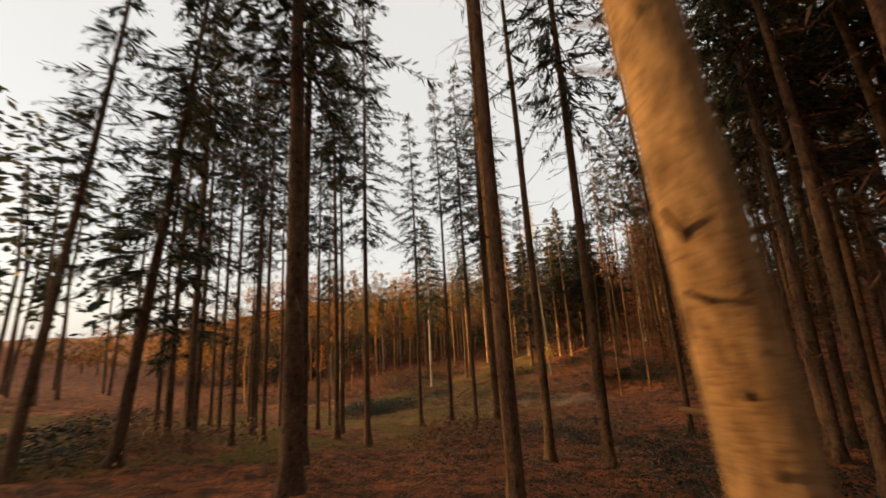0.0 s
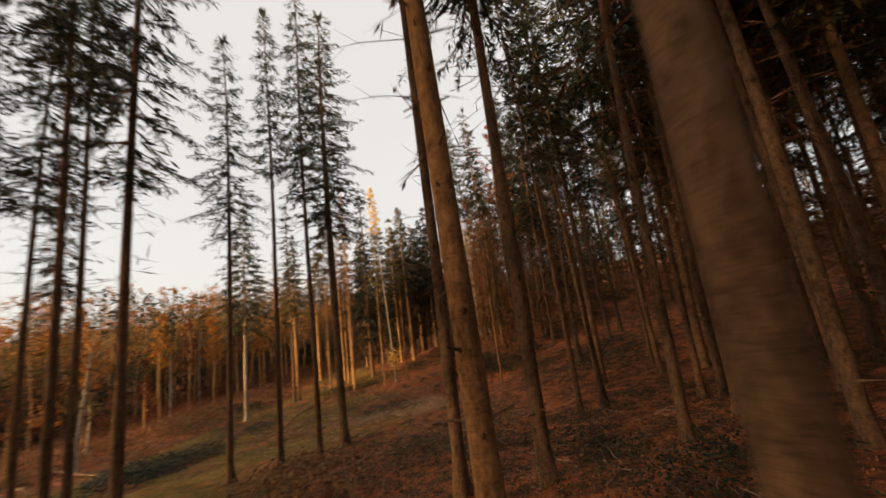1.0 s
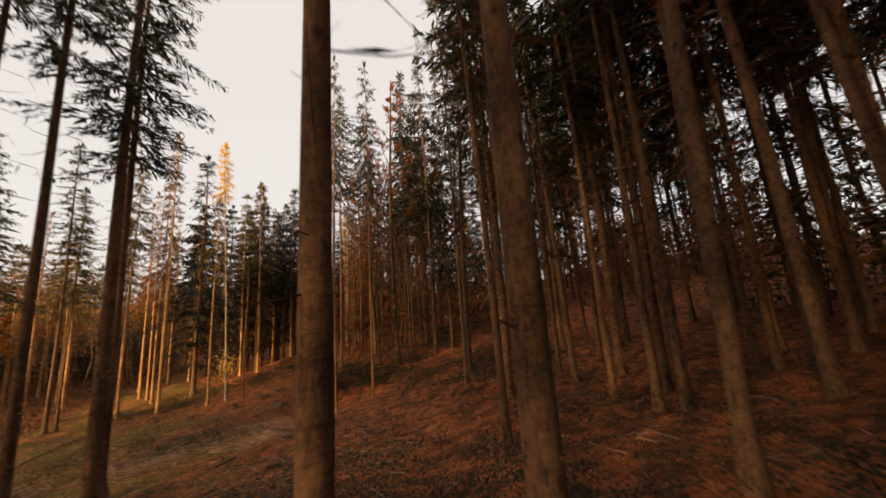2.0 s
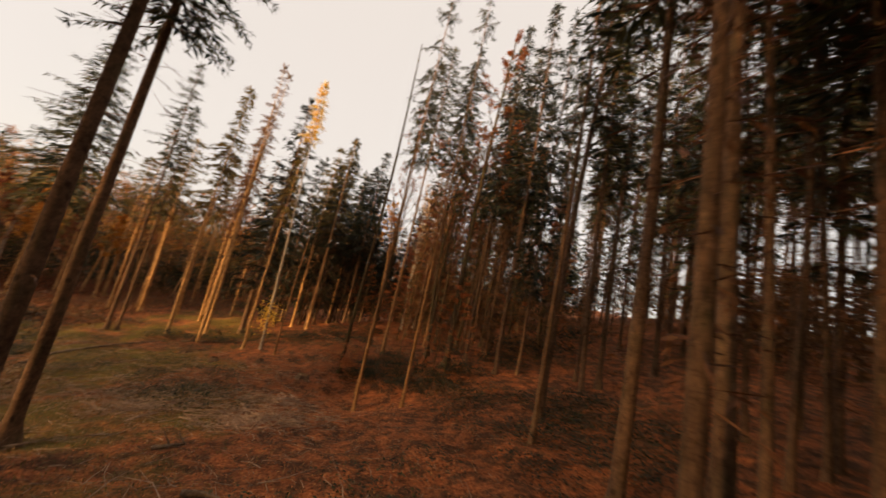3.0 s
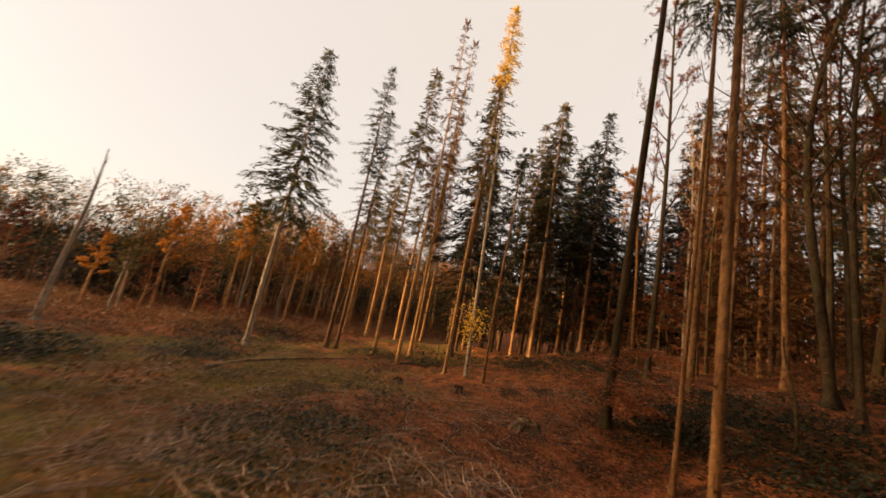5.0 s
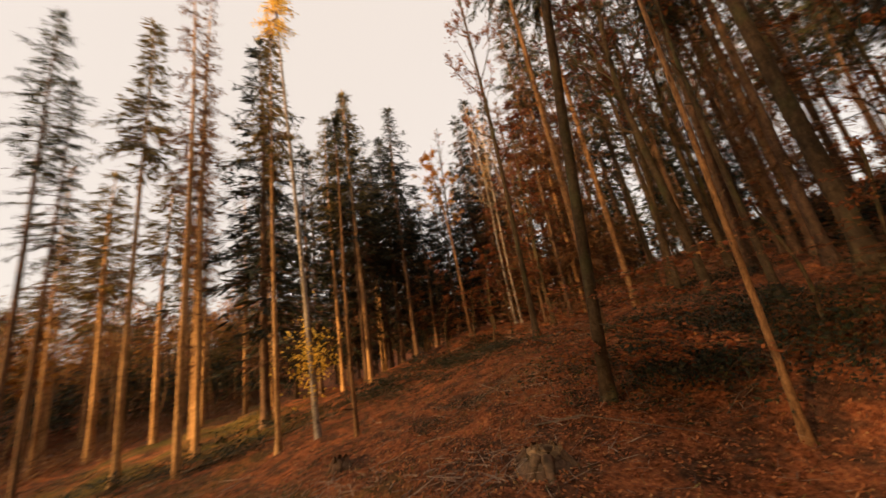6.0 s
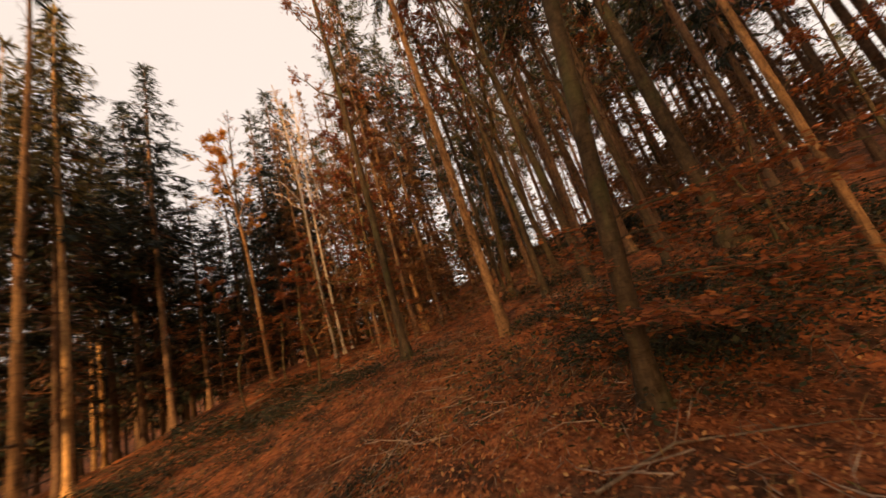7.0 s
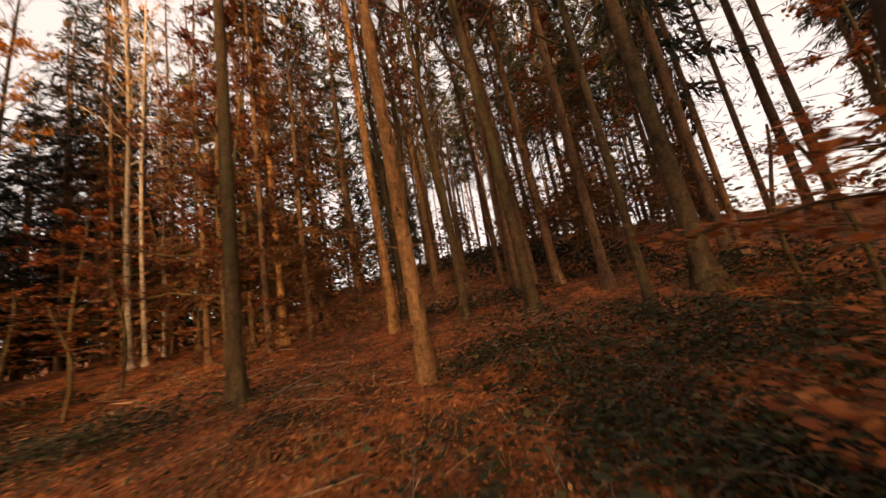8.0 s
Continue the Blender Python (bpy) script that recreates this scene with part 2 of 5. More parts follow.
class Shape:
    """Gathers quads from several pieces into one mesh."""

    def __init__(self):
        self.v, self.f, self.n = [], [], 0

    def add(self, v, f):
        self.v.append(np.asarray(v, float))
        self.f.append(np.asarray(f, int) + self.n)
        self.n += len(v)

    def tube(self, pts, radii, sides=8, rng=None, rough=0.0, flare=0.0):
        pts, radii = np.asarray(pts, float), np.asarray(radii, float)
        k = len(pts)
        along = np.gradient(pts, axis=0)
        along /= np.linalg.norm(along, axis=1)[:, None] + 1e-9
        ref = np.array([1.0, 0, 0]) if abs(along[0][0]) < 0.8 else np.array([0, 1.0, 0])
        u = np.cross(along, ref)
        u /= np.linalg.norm(u, axis=1)[:, None] + 1e-9
        w = np.cross(along, u)
        a = np.linspace(0, 2 * np.pi, sides, endpoint=False)
        r = radii[:, None] * np.ones(sides)
        if rng is not None and rough:
            r = r * (1 + rough * rng.standard_normal((k, sides)))
        if flare:
            lobes = 0.5 + 0.5 * np.sin(a * 4 + (rng.random() * 6 if rng is not None else 0))
            r[0] *= 1 + flare * (0.75 + 0.9 * lobes)
            r[1] *= 1 + flare * (0.35 + 0.5 * lobes)
            r[2] *= 1 + flare * (0.10 + 0.18 * lobes)
        v = pts[:, None] + r[..., None] * (np.cos(a)[None, :, None] * u[:, None] + np.sin(a)[None, :, None] * w[:, None])
        i = np.arange(k - 1)[:, None] * sides
        j, jn = np.arange(sides), (np.arange(sides) + 1) % sides
        f = np.stack([i + j, i + jn, i + sides + jn, i + sides + j], -1).reshape(-1, 4)
        self.add(v.reshape(-1, 3), f)

    def blades(self, p, d, length, width, side):
        """Kite-shaped leaves or twigs from the points p along d; side spans their width."""
        p, d, side = (np.asarray(x, float) for x in (p, d, side))
        length, width = np.broadcast_to(length, len(p))[:, None], np.broadcast_to(width, len(p))[:, None]
        s = side - (side * d).sum(1)[:, None] * d
        s /= np.linalg.norm(s, axis=1)[:, None] + 1e-9
        mid = p + d * length * 0.45
        v = np.stack([p, mid + s * width / 2, p + d * length, mid - s * width / 2], 1).reshape(-1, 3)
        self.add(v, np.arange(len(p) * 4).reshape(-1, 4))

    def mesh(self, name, mat, smooth=False):
        return quads(name, np.concatenate(self.v), np.concatenate(self.f), mat, smooth)


def part(name, mesh, parent, label=""):
    ob = new(name, mesh)
    ob.parent = parent
    return tagged(ob, label)


def unit(v):
    return v / (np.linalg.norm(v, axis=-1, keepdims=True) + 1e-9)


# ---------------------------------------------------------------- ground
POLY = (-4.291, 2.438, 0.980, 0.417, 0.623, 1.173, 0.0, 0.270, -0.019, -0.614)
KNOLLS = ((-3.9, 15.3, 1.8, -0.746), (-2.7, 20, 2.2, 0.124), (-9, 33, 3, 0.747), (-13.4, 21, 2.5, -0.109), (-6, 22.8, 2, 0.262))


def smooth_step(a, b, x):
    s = np.clip((x - a) / (b - a), 0, 1)
    return s * s * (3 - 2 * s)


def ground_z(x, y):
    x, y = np.asarray(x, float), np.asarray(y, float)
    u, v = np.tanh((x + 6) / 28) * 28 / 15, np.tanh((y - 15) / 32) * 32 / 15
    terms = (1, u, v, u * u, u * v, v * v, u**3, u * u * v, u * v * v, v**3)
    z = sum(c * q for c, q in zip(POLY, terms))
    for cx, cy, s, h in KNOLLS:
        z = z + h * np.exp(-((x - cx) ** 2 + (y - cy) ** 2) / (2 * s * s))
    far = np.hypot(x + 6, y - 15)
    north = (y - 15) / (far + 1e-6)
    z = z + 15 * smooth_step(55, 190, far) * smooth_step(-1.0, 0.6, -(x + 6) / (far + 1e-6)) * np.maximum(smooth_step(-0.10, 0.40, north), smooth_step(0.27, 0.38, -north))
    z = z - 5.0 * smooth_step(60, 120, far) * smooth_step(0.3, 0.9, -(x + 6) / (far + 1e-6)) * (1 - smooth_step(-0.12, 0.22, north)) * smooth_step(-0.38, -0.27, north)
    z = z + 3 * smooth_step(60, 200, far)
    z = z + 0.05 * np.sin(x * 1.9 + 0.7 * np.sin(y * 1.3)) * np.sin(y * 1.6 + 0.9 * np.sin(x * 1.1)) + 0.02 * np.sin(x * 5.3 + y * 2.1) * np.sin(y * 4.7 - x * 1.7)
    for k, (w, h) in enumerate(((0.9, 0.07), (2.3, 0.035), (4.1, 0.018))):
        z = z + h * np.sin(w * x * 1.1 + 2.1 * np.sin(w * y * 0.73 + k) + k) * np.cos(w * y * 0.93 + 1.7 * np.sin(w * x * 0.61 + 2 * k))
    return z


def gz(x, y):
    return float(ground_z(x, y))


def build_ground():
    def lines(centre, near, step):
        inner = np.arange(-near, near + step / 2, step)
        outer = near + np.cumsum(step * 1.22 ** np.arange(1, 36))
        return centre + np.concatenate([-outer[::-1], inner, outer])

    xs, ys = lines(-6, 28, 0.31), lines(12, 28, 0.31)
    gx, gy = np.meshgrid(xs, ys)
    v = np.stack([gx, gy, ground_z(gx, gy)], -1).reshape(-1, 3)
    n = len(xs)
    i = np.arange(len(ys) - 1)[:, None] * n + np.arange(n - 1)[None, :]
    f = np.stack([i, i + 1, i + n + 1, i + n], -1).reshape(-1, 4)
    tagged(new("ground", quads("ground", v, f, FLOOR, True)), "forest floor of brown leaf litter, moss and soil", "ground", kind="structure")


build_ground()


# ---------------------------------------------------------------- trees
def stem_line(rng, height, lean=0.0, sway=0.12, rings=15):
    s = np.concatenate([[0.0, 0.010, 0.022], np.linspace(0, 1, rings)[1:] ** 1.25])
    ph = rng.random(2) * 6.3
    x = lean * s * height + sway * np.sin(s * 4 + ph[0]) * s
    y = sway * np.sin(s * 3.3 + ph[1]) * s
    return np.stack([x, y, s * height - 0.12 * (s == 0)], -1), s


def stem(rng, height, r0, r1=0.015, lean=0.0, sway=0.12, sides=10, rings=15, flare=0.5):
    pts, s = stem_line(rng, height, lean, sway, rings)
    radii = r1 + (r0 - r1) * (1 - s) ** 0.8
    sh = Shape()
    sh.tube(pts, radii, sides, rng, 0.025, flare)
    return sh, pts, s, radii


def on_stem(pts, s, u):
    return np.stack([np.interp(u, s, pts[:, k]) for k in range(3)], -1)


def dead_branches(rng, sh, pts, s, radii, lo, hi, count, reach):
    for u in rng.uniform(lo, hi, count):
        p, a = on_stem(pts, s, u), rng.random() * 6.283
        ln = reach * rng.uniform(0.15, 1.0) ** 1.5 * (0.3 + 0.7 * smooth_step(0.12, 0.3, u))
        d = np.array([math.cos(a), math.sin(a), rng.uniform(-0.25, 0.35)])
        p = p + d * np.interp(u, s, radii) * 0.7
        q = p + d * ln * 0.5 + np.array([0, 0, -0.03 * ln])
        e = p + d * ln + np.array([0, 0, rng.uniform(-0.18, 0.12) * ln])
        r = 0.006 + 0.006 * min(ln, 1.2)
        sh.tube([p, q, e], [r, r * 0.7, r * 0.25], 3)
        if ln > 0.7:
            for _ in range(2):
                b = p + (e - p) * rng.uniform(0.35, 0.85)
                t = b + unit(d + rng.standard_normal(3) * 0.6) * ln * 0.35
                sh.tube([b, t], [r * 0.45, r * 0.15], 3)


def branch_stubs(rng, sh, pts, s, radii, lo, hi, spacing):
    """Whorls of short broken branch stubs with swollen collars."""
    height = pts[-1][2]
    h = lo * height
    while h < hi * height:
        h += spacing * rng.uniform(0.6, 1.4)
        for _ in range(int(rng.integers(1, 5))):
            u = (h + rng.normal(0, 0.05)) / height
            p, a = on_stem(pts, s, u), rng.random() * 6.283
            rad = float(np.interp(u, s, radii))
            d = np.array([math.cos(a), math.sin(a), rng.uniform(-0.1, 0.5)])
            ln = rng.choice((0.02, 0.05, 0.12, 0.25)) * rng.uniform(0.6, 1.3)
            r = rng.uniform(0.007, 0.013)
            sh.tube([p + d * rad * 0.86, p + d * (rad + 0.012), p + d * (rad + ln)], [r * 2.6, r * 1.2, r * 0.7], 5)


def twig_fringe(rng, pts, s, lo, hi, count, reach):
    """Fine dead side twigs, hanging below the living crown."""
    sh = Shape()
    u, a = rng.uniform(lo, hi, count), rng.random(count) * 6.283
    p = on_stem(pts, s, u)
    out = np.stack([np.cos(a), np.sin(a), rng.uniform(-0.55, 0.15, count)], -1)
    ln = reach * rng.uniform(0.25, 1.0, count) * (0.45 + 0.55 * (u - lo) / (hi - lo))
    sh.blades(p, unit(out), ln, 0.018, rng.standard_normal((count, 3)))
    w = rng.uniform(0.3, 0.9, (count, 2))
    for k in range(2):
        b = p + unit(out) * (ln * w[:, k])[:, None]
        sh.blades(b, unit(out + rng.normal(0, 0.6, (count, 3)) + np.array([0, 0, -0.4])), ln * rng.uniform(0.2, 0.5, count), rng.uniform(0.015, 0.05, count), rng.standard_normal((count, 3)))
    return sh


def spruce_crown(rng, pts, s, lo, radius, branches, twig, full=0.75, sparse=0.0, core=0):
    """Drooping needle sprays on whorled branches from the share lo of the height up to the tip."""
    sh, wood = Shape(), Shape()
    height = pts[-1][2]
    us, reach, turns = [], [], []
    levels = max(6, branches // 5)
    for k in range(levels):
        level, vigour, a = lo + (1 - lo) * (k + rng.uniform(0.1, 0.9)) / levels, rng.uniform(0.7, 1.1), rng.random() * 6.283
        for i in range(5):
            us.append(np.clip(level + rng.normal(0, 0.006), lo, 0.99))
            reach.append(vigour * rng.uniform(0.5, 1.2))
            turns.append(a + i * 1.257 + rng.uniform(-0.45, 0.45))
    for u, part_, a in zip(us, reach, turns):
        if rng.random() < sparse:
            continue
        w = (u - lo) / (1 - lo)
        ln = max(0.22, radius * ((1 - w) ** full + 0.04) * min(1.0, 0.55 + 3.5 * w) * part_)
        p = on_stem(pts, s, min(u, 0.995))
        rise = 0.55 * w - 0.30 + rng.uniform(-0.16, 0.16)
        sag = rng.uniform(0.15, 0.5)
        m = max(5, int(ln / (twig * 0.235)))
        q = np.linspace(0.15 + 0.15 * rng.random(), 1.0, m)
        out = np.array([math.cos(a), math.sin(a), 0.0])
        side = np.array([-out[1], out[0], 0.0])
        bow = rng.normal(0, 0.12)
        line = p + np.outer(q * ln, out) + np.outer(ln * bow * q * q, side) + np.outer(ln * (rise * q - sag * q * q + 0.5 * sag * q**3), [0, 0, 1.0])
        if ln > 0.5:
            wood.tube(np.array([p, line[m // 2], line[-1]]), [0.012 + 0.008 * ln, 0.012, 0.004], 3)
        for sgn in (-1, 1):
            tl = twig * (1.3 - 0.75 * q) * rng.uniform(0.4, 1.3, m)
            d = unit(out * rng.uniform(0.45, 1.0, m)[:, None] + sgn * side * rng.uniform(0.3, 1.1, m)[:, None] + np.stack([0 * q, 0 * q, rng.uniform(-1.0, 0.1, m)], -1))
            sh.blades(line + rng.normal(0, 0.045, (m, 3)), d, tl, tl * rng.uniform(0.13, 0.24, m), np.array([0.3, 0.3, 1.0]) + rng.normal(0, 0.8, (m, 3)))
        d = unit(out * 0.35 + np.array([0, 0, -0.8]) + rng.normal(0, 0.35, (m, 3)))
        sh.blades(line + rng.normal(0, 0.03, (m, 3)), d, twig * rng.uniform(0.3, 1.05, m), twig * rng.uniform(0.10, 0.2, m), side + rng.normal(0, 0.5, (m, 3)))
    if core:  # older shaded growth close to the stem
        w = rng.random(core) ** 1.15
        local = radius * ((1 - w) ** full + 0.04) * np.minimum(1.0, 0.55 + 3.5 * w)
        a = rng.random(core) * 6.283
        out = np.stack([np.cos(a), np.sin(a), 0 * a], -1)
        p = on_stem(pts, s, lo + (1 - lo) * w) + out * (local * rng.uniform(0.05, 0.5, core))[:, None]
        sh.blades(p, unit(out + rng.normal(0, 0.4, (core, 3)) + np.array([0, 0, -0.45])), 0.16 + 0.2 * local * rng.uniform(0.5, 1.2, core), 0.035 + 0.03 * local, rng.standard_normal((core, 3)))
    tip = pts[-1] + np.array([0, 0, -0.35])
    a = rng.random(7) * 6.283
    sh.blades(np.repeat(tip[None], 7, 0), unit(np.stack([np.cos(a) * 0.35, np.sin(a) * 0.35, np.ones(7)], -1)), 0.6, 0.14, rng.standard_normal((7, 3)))
    return sh, wood


def spruce(seed, label, height=20.0, r0=0.15, lo=0.5, radius=1.9, branches=85, twig=0.42, lean=0.0, bark_mat=None, leaf_mat=None,
           dead=40, dead_reach=0.9, sparse=0.0, full=0.75, sides=10, sway=0.12, group="", stubs=0.0, fringe=0, flare=0.55, core=40):
    rng = np.random.default_rng(seed)
    tree = tagged(new("spruce_tree"), label, "tree", group)
    sh, pts, s, radii = stem(rng, height, r0, lean=lean, sides=sides, sway=sway, flare=flare)
    trunk = part("trunk", sh.mesh("trunk", bark_mat or SPRUCE_BARK, True), tree)
    crown, wood = spruce_crown(rng, pts, s, lo, radius, branches, twig, full, sparse, core)
    if dead:
        dead_branches(rng, wood, pts, s, radii, 0.06, lo + 0.05, dead, dead_reach)
    if fringe:
        tagged(part("twig_fringe", twig_fringe(rng, pts, s, 0.12, lo + 0.15, fringe, radius * 0.75).mesh("twig_fringe", TWIG_BROWN), trunk, "dead brown twigs"), kind="stuff")
    if stubs:
        branch_stubs(rng, wood, pts, s, radii, 0.02, 0.4, stubs)
    part("crown", crown.mesh("crown", leaf_mat or NEEDLES), tree)
    tagged(part("twig_work", wood.mesh("twig_work", SPRUCE_BARK), trunk), kind="stuff")
    return tree


def spot(x, y, turn=0.0, width=1.0, tall=1.0, sink=0.04, tilt=(0.0, 0.0)):
    return pose(x, y, gz(x, y) - sink, tilt[0], tilt[1], turn) @ Matrix.Diagonal((width, width, tall, 1))


def plant(proto, spots):
    """Copies of a thing at all the spots but the last, where the thing itself stands."""
    for m in spots[:-1]:
        copy_thing(proto, m)
    proto.matrix_basis = spots[-1]


def broadleaf(seed, name, label, height, r0, bark_mat, leaf_mat, fork=0.45, limbs=9, leaves=0, leaf=0.09, reach=0.42, twigs=5, lean=0.0, flat=0.35, low=0.3, sway=0.25, group=""):
    """A trunk, rising limbs with twigs, and leaves along the twigs."""
    rng = np.random.default_rng(seed)
    tree = tagged(new(name), label, "tree", group)
    sh, pts, s, radii = stem(rng, height, r0, 0.02, lean, sway, 10, 15, 0.95)
    trunk = part("trunk", sh.mesh("trunk", bark_mat, True), tree)
    wood, crown, tips = Shape(), Shape(), []
    for k in range(limbs):
        u = low + (0.97 - low) * (k + rng.random()) / limbs
        p, a = on_stem(pts, s, u), k * 2.4 + rng.uniform(-0.4, 0.4)
        ln = height * reach * (1.08 - u) * rng.uniform(0.7, 1.2)
        up = flat + 0.9 * u * fork * 2
        d = unit(np.array([math.cos(a), math.sin(a), up]))
        q = np.linspace(0, 1, 6)
        bend = rng.normal(0, 0.06, (6, 3)) * ln * q[:, None]
        line = p + np.outer(q * ln, d) + bend + np.outer(ln * 0.16 * q * q, [0, 0, 1 if flat > 0.2 else -0.6])
        r = min(np.interp(u, s, radii) * 0.42, 0.05)
        wood.tube(line, np.linspace(r, 0.008, 6), 5)
        for _ in range(twigs):
            w = rng.uniform(0.25, 1.0)
            b = np.array([np.interp(w, q, line[:, c]) for c in range(3)])
            e = unit(d + rng.normal(0, 0.55, 3) * np.array([1, 1, 0.6]))
            tl = ln * rng.uniform(0.18, 0.42)
            t1, t2 = b + e * tl * 0.5, b + e * tl + rng.normal(0, 0.08, 3) * tl
            wood.tube([b, t1, t2], [0.010, 0.006, 0.002], 3)
            tips.append((b, t1, t2))
            for _ in range(3):
                c = b + (t2 - b) * rng.uniform(0.3, 1)
                g = c + unit(e + rng.normal(0, 0.7, 3)) * tl * 0.4
                wood.tube([c, g], [0.005, 0.0015], 3)
                tips.append((c, (c + g) / 2, g))
    tagged(part("limb_work", wood.mesh("limb_work", bark_mat, True), trunk), kind="stuff")
    if leaves:
        ids = rng.integers(0, len(tips), leaves)
        ends = np.array(tips)
        w = rng.random(leaves)[:, None]
        p = ends[ids, 0] * (1 - w) + ends[ids, 2] * w + rng.normal(0, 0.05, (leaves, 3))
        d = unit(rng.standard_normal((leaves, 3)) * np.array([1, 1, 0.45]) + np.array([0, 0, -0.15]))
        crown.blades(p, d, leaf * rng.uniform(0.7, 1.3, leaves), leaf * 0.62, rng.standard_normal((leaves, 3)) * np.array([1, 1, 0.4]))
        part("foliage", crown.mesh("foliage", leaf_mat), tree)
    return tree


def layered_beech(seed, label, height, r0, leaves_per, lean=0.0, low=0.05, high=0.55, tiers=64, reach=3.6, leaf=0.085, west=1.0, north=1.0, bunch=1.25):
    """A young beech that keeps its copper leaves on flat, spreading tiers of twigs."""
    rng = np.random.default_rng(seed)
    tree = tagged(new("beech_tree"), label, "tree")
    sh, pts, s, radii = stem(rng, height, r0, 0.02, lean, 0.2, 12, 16, 0.55)
    trunk = part("trunk", sh.mesh("trunk", BEECH_BARK, True), tree)
    for k in range(tiers):
        wood, crown = Shape(), Shape()
        u = low + (high - low) * ((k + rng.random()) / tiers) ** bunch
        if k % 12 == 11:
            u = min(0.9, u + rng.uniform(0.05, 0.3))
        p, a = on_stem(pts, s, u), k * 2.4 + rng.uniform(-0.5, 0.5)
        ln = reach * (1.0 - 0.55 * u) * rng.uniform(0.4, 1.15)
        out = np.array([math.cos(a), math.sin(a), 0.0])
        ln *= 1 - (1 - west) * smooth_step(-0.1, 0.6, -out[0])
        ln *= 1 - (1 - north) * smooth_step(0.1, 0.8, out[1])
        side = np.array([-out[1], out[0], 0.0])
        q = np.linspace(0, 1, 7)
        line = p + np.outer(q * ln, out) + np.outer(ln * (0.10 * q - 0.10 * q * q + rng.uniform(-0.05, 0.2) * q), [0, 0, 1.0]) + rng.normal(0, 0.03, (7, 3)) * ln * q[:, None]
        wood.tube(line, np.linspace(0.005 + 0.003 * ln, 0.002, 7), 5)
        for w in np.linspace(0.12, 0.98, int(6 + ln * 3.2)):
            b = np.array([np.interp(w, q, line[:, c]) for c in range(3)])
            sg = rng.choice((-1, 1))
            tl = ln * (0.42 - 0.26 * w) * rng.uniform(0.6, 1.2)
            e = unit(out * 0.8 + sg * side * rng.uniform(0.5, 1.0) + np.array([0, 0, rng.uniform(-0.18, 0.12)]))
            t = b + e * tl
            wood.tube([b, t], [0.004, 0.0015], 3)
            n = max(3, int(leaves_per * tl * (0.4 if u * height > 2.9 and tiers > 30 else 1.0)))
            v = rng.random(n)[:, None]
            lp = b + (t - b) * v + rng.normal(0, 0.03, (n, 3))
            ld = unit(e + np.cross(e, [0, 0, 1.0]) * rng.choice((-1, 1), n)[:, None] * rng.uniform(0.5, 1.3, n)[:, None] + rng.normal(0, 0.25, (n, 3)))
            crown.blades(lp, ld, leaf * rng.uniform(0.65, 1.25, n), leaf * 0.6, np.cross(ld, [0, 0, 1.0]) + rng.normal(0, 0.35, (n, 3)))
        branch = part("branch", wood.mesh("branch", BEECH_BARK, True), tree)
        tagged(part("leaf_spray", crown.mesh("leaf_spray", BEECH_LEAF), branch), kind="stuff")
    return tree


# --- tall spruces of the first stand, with bare lower trunks
TALL = "tall spruce with bare scaly trunk and dark drooping crown"
GA = "tall spruces of the dark stand"
tall = [spruce(11 + k, TALL, height=22 + k, r0=0.15, lo=(0.40, 0.46, 0.36, 0.50)[k], radius=(2.9, 2.4, 2.6, 2.9)[k], branches=135, twig=0.32, core=220, dead=40, fringe=70, dead_reach=1.2, full=0.6, sides=12, stubs=0.9, group=GA) for k in range(4)]
near = [  # x, y, trunk radius, height, variant
    (2.20, -6.18, 0.100, 22, 3), (1.08, -0.65, 0.140, 23, 0),
    (8.6, 2.0, 0.13, 21, 2), (10.2, 4.4, 0.12, 20, 2), (7.6, -1.4, 0.13, 22, 0), (11.4, 1.0, 0.12, 20, 2), (9.6, -3.0, 0.13, 21, 0),
    (-2.31, -6.94, 0.200, 24, 2), (-5.45, -5.30, 0.160, 23, 1), (-7.64, -1.72, 0.120, 22, 2),
]
western = [  # x, y, trunk radius, height, variant: high-crowned trees that let the low sky through
    (-9.79, -1.84, 0.115, 21, 0), (-12.04, -0.28, 0.115, 21, 1), (-14.97, -0.11, 0.115, 20, 2), (-15.1, -3.45, 0.12, 21, 0),
    (-16.3, -4.60, 0.11, 20, 1), (-14.4, -6.00, 0.12, 20, 1), (-20.5, -4.0, 0.11, 18, 0), (-18.2, -6.8, 0.12, 19, 2),
    (-22.5, -7.5, 0.12, 18, 1), (-11.8, -4.1, 0.10, 20, 1), (-9.4, -7.2, 0.12, 21, 2), (-18.5, -0.8, 0.11, 18, 1),
    (-13.1, -2.2, 0.08, 17, 2), (-17.2, -2.6, 0.09, 17, 0), (-21.6, -1.6, 0.09, 16, 1), (-16.9, 1.6, 0.08, 16, 2), (-10.6, -5.6, 0.09, 18, 2), (-24.0, -4.6, 0.10, 16, 0),
]
spots = [[] for _ in tall]
for n, (x, y, r, h, v) in enumerate(near):
    spots[v].append(spot(x, y, n * 77, r / 0.15, h / (22 + v)))
for p, s_ in zip(tall, spots):
    plant(p, s_)
high = [spruce(24 + k, "tall thin spruce with bare twiggy trunk and high dark crown", height=20, r0=0.12, lo=(0.55, 0.63, 0.50)[k], radius=(2.1, 1.8, 1.8)[k], branches=85, core=50, dead=46, fringe=150, dead_reach=1.1, full=0.6, sides=9, group=GA) for k in range(3)]
high_spots = [[] for _ in high]
for n, (x, y, r, h, v) in enumerate(western):
    high_spots[v].append(spot(x, y, n * 77, r / 0.12, h / 20))
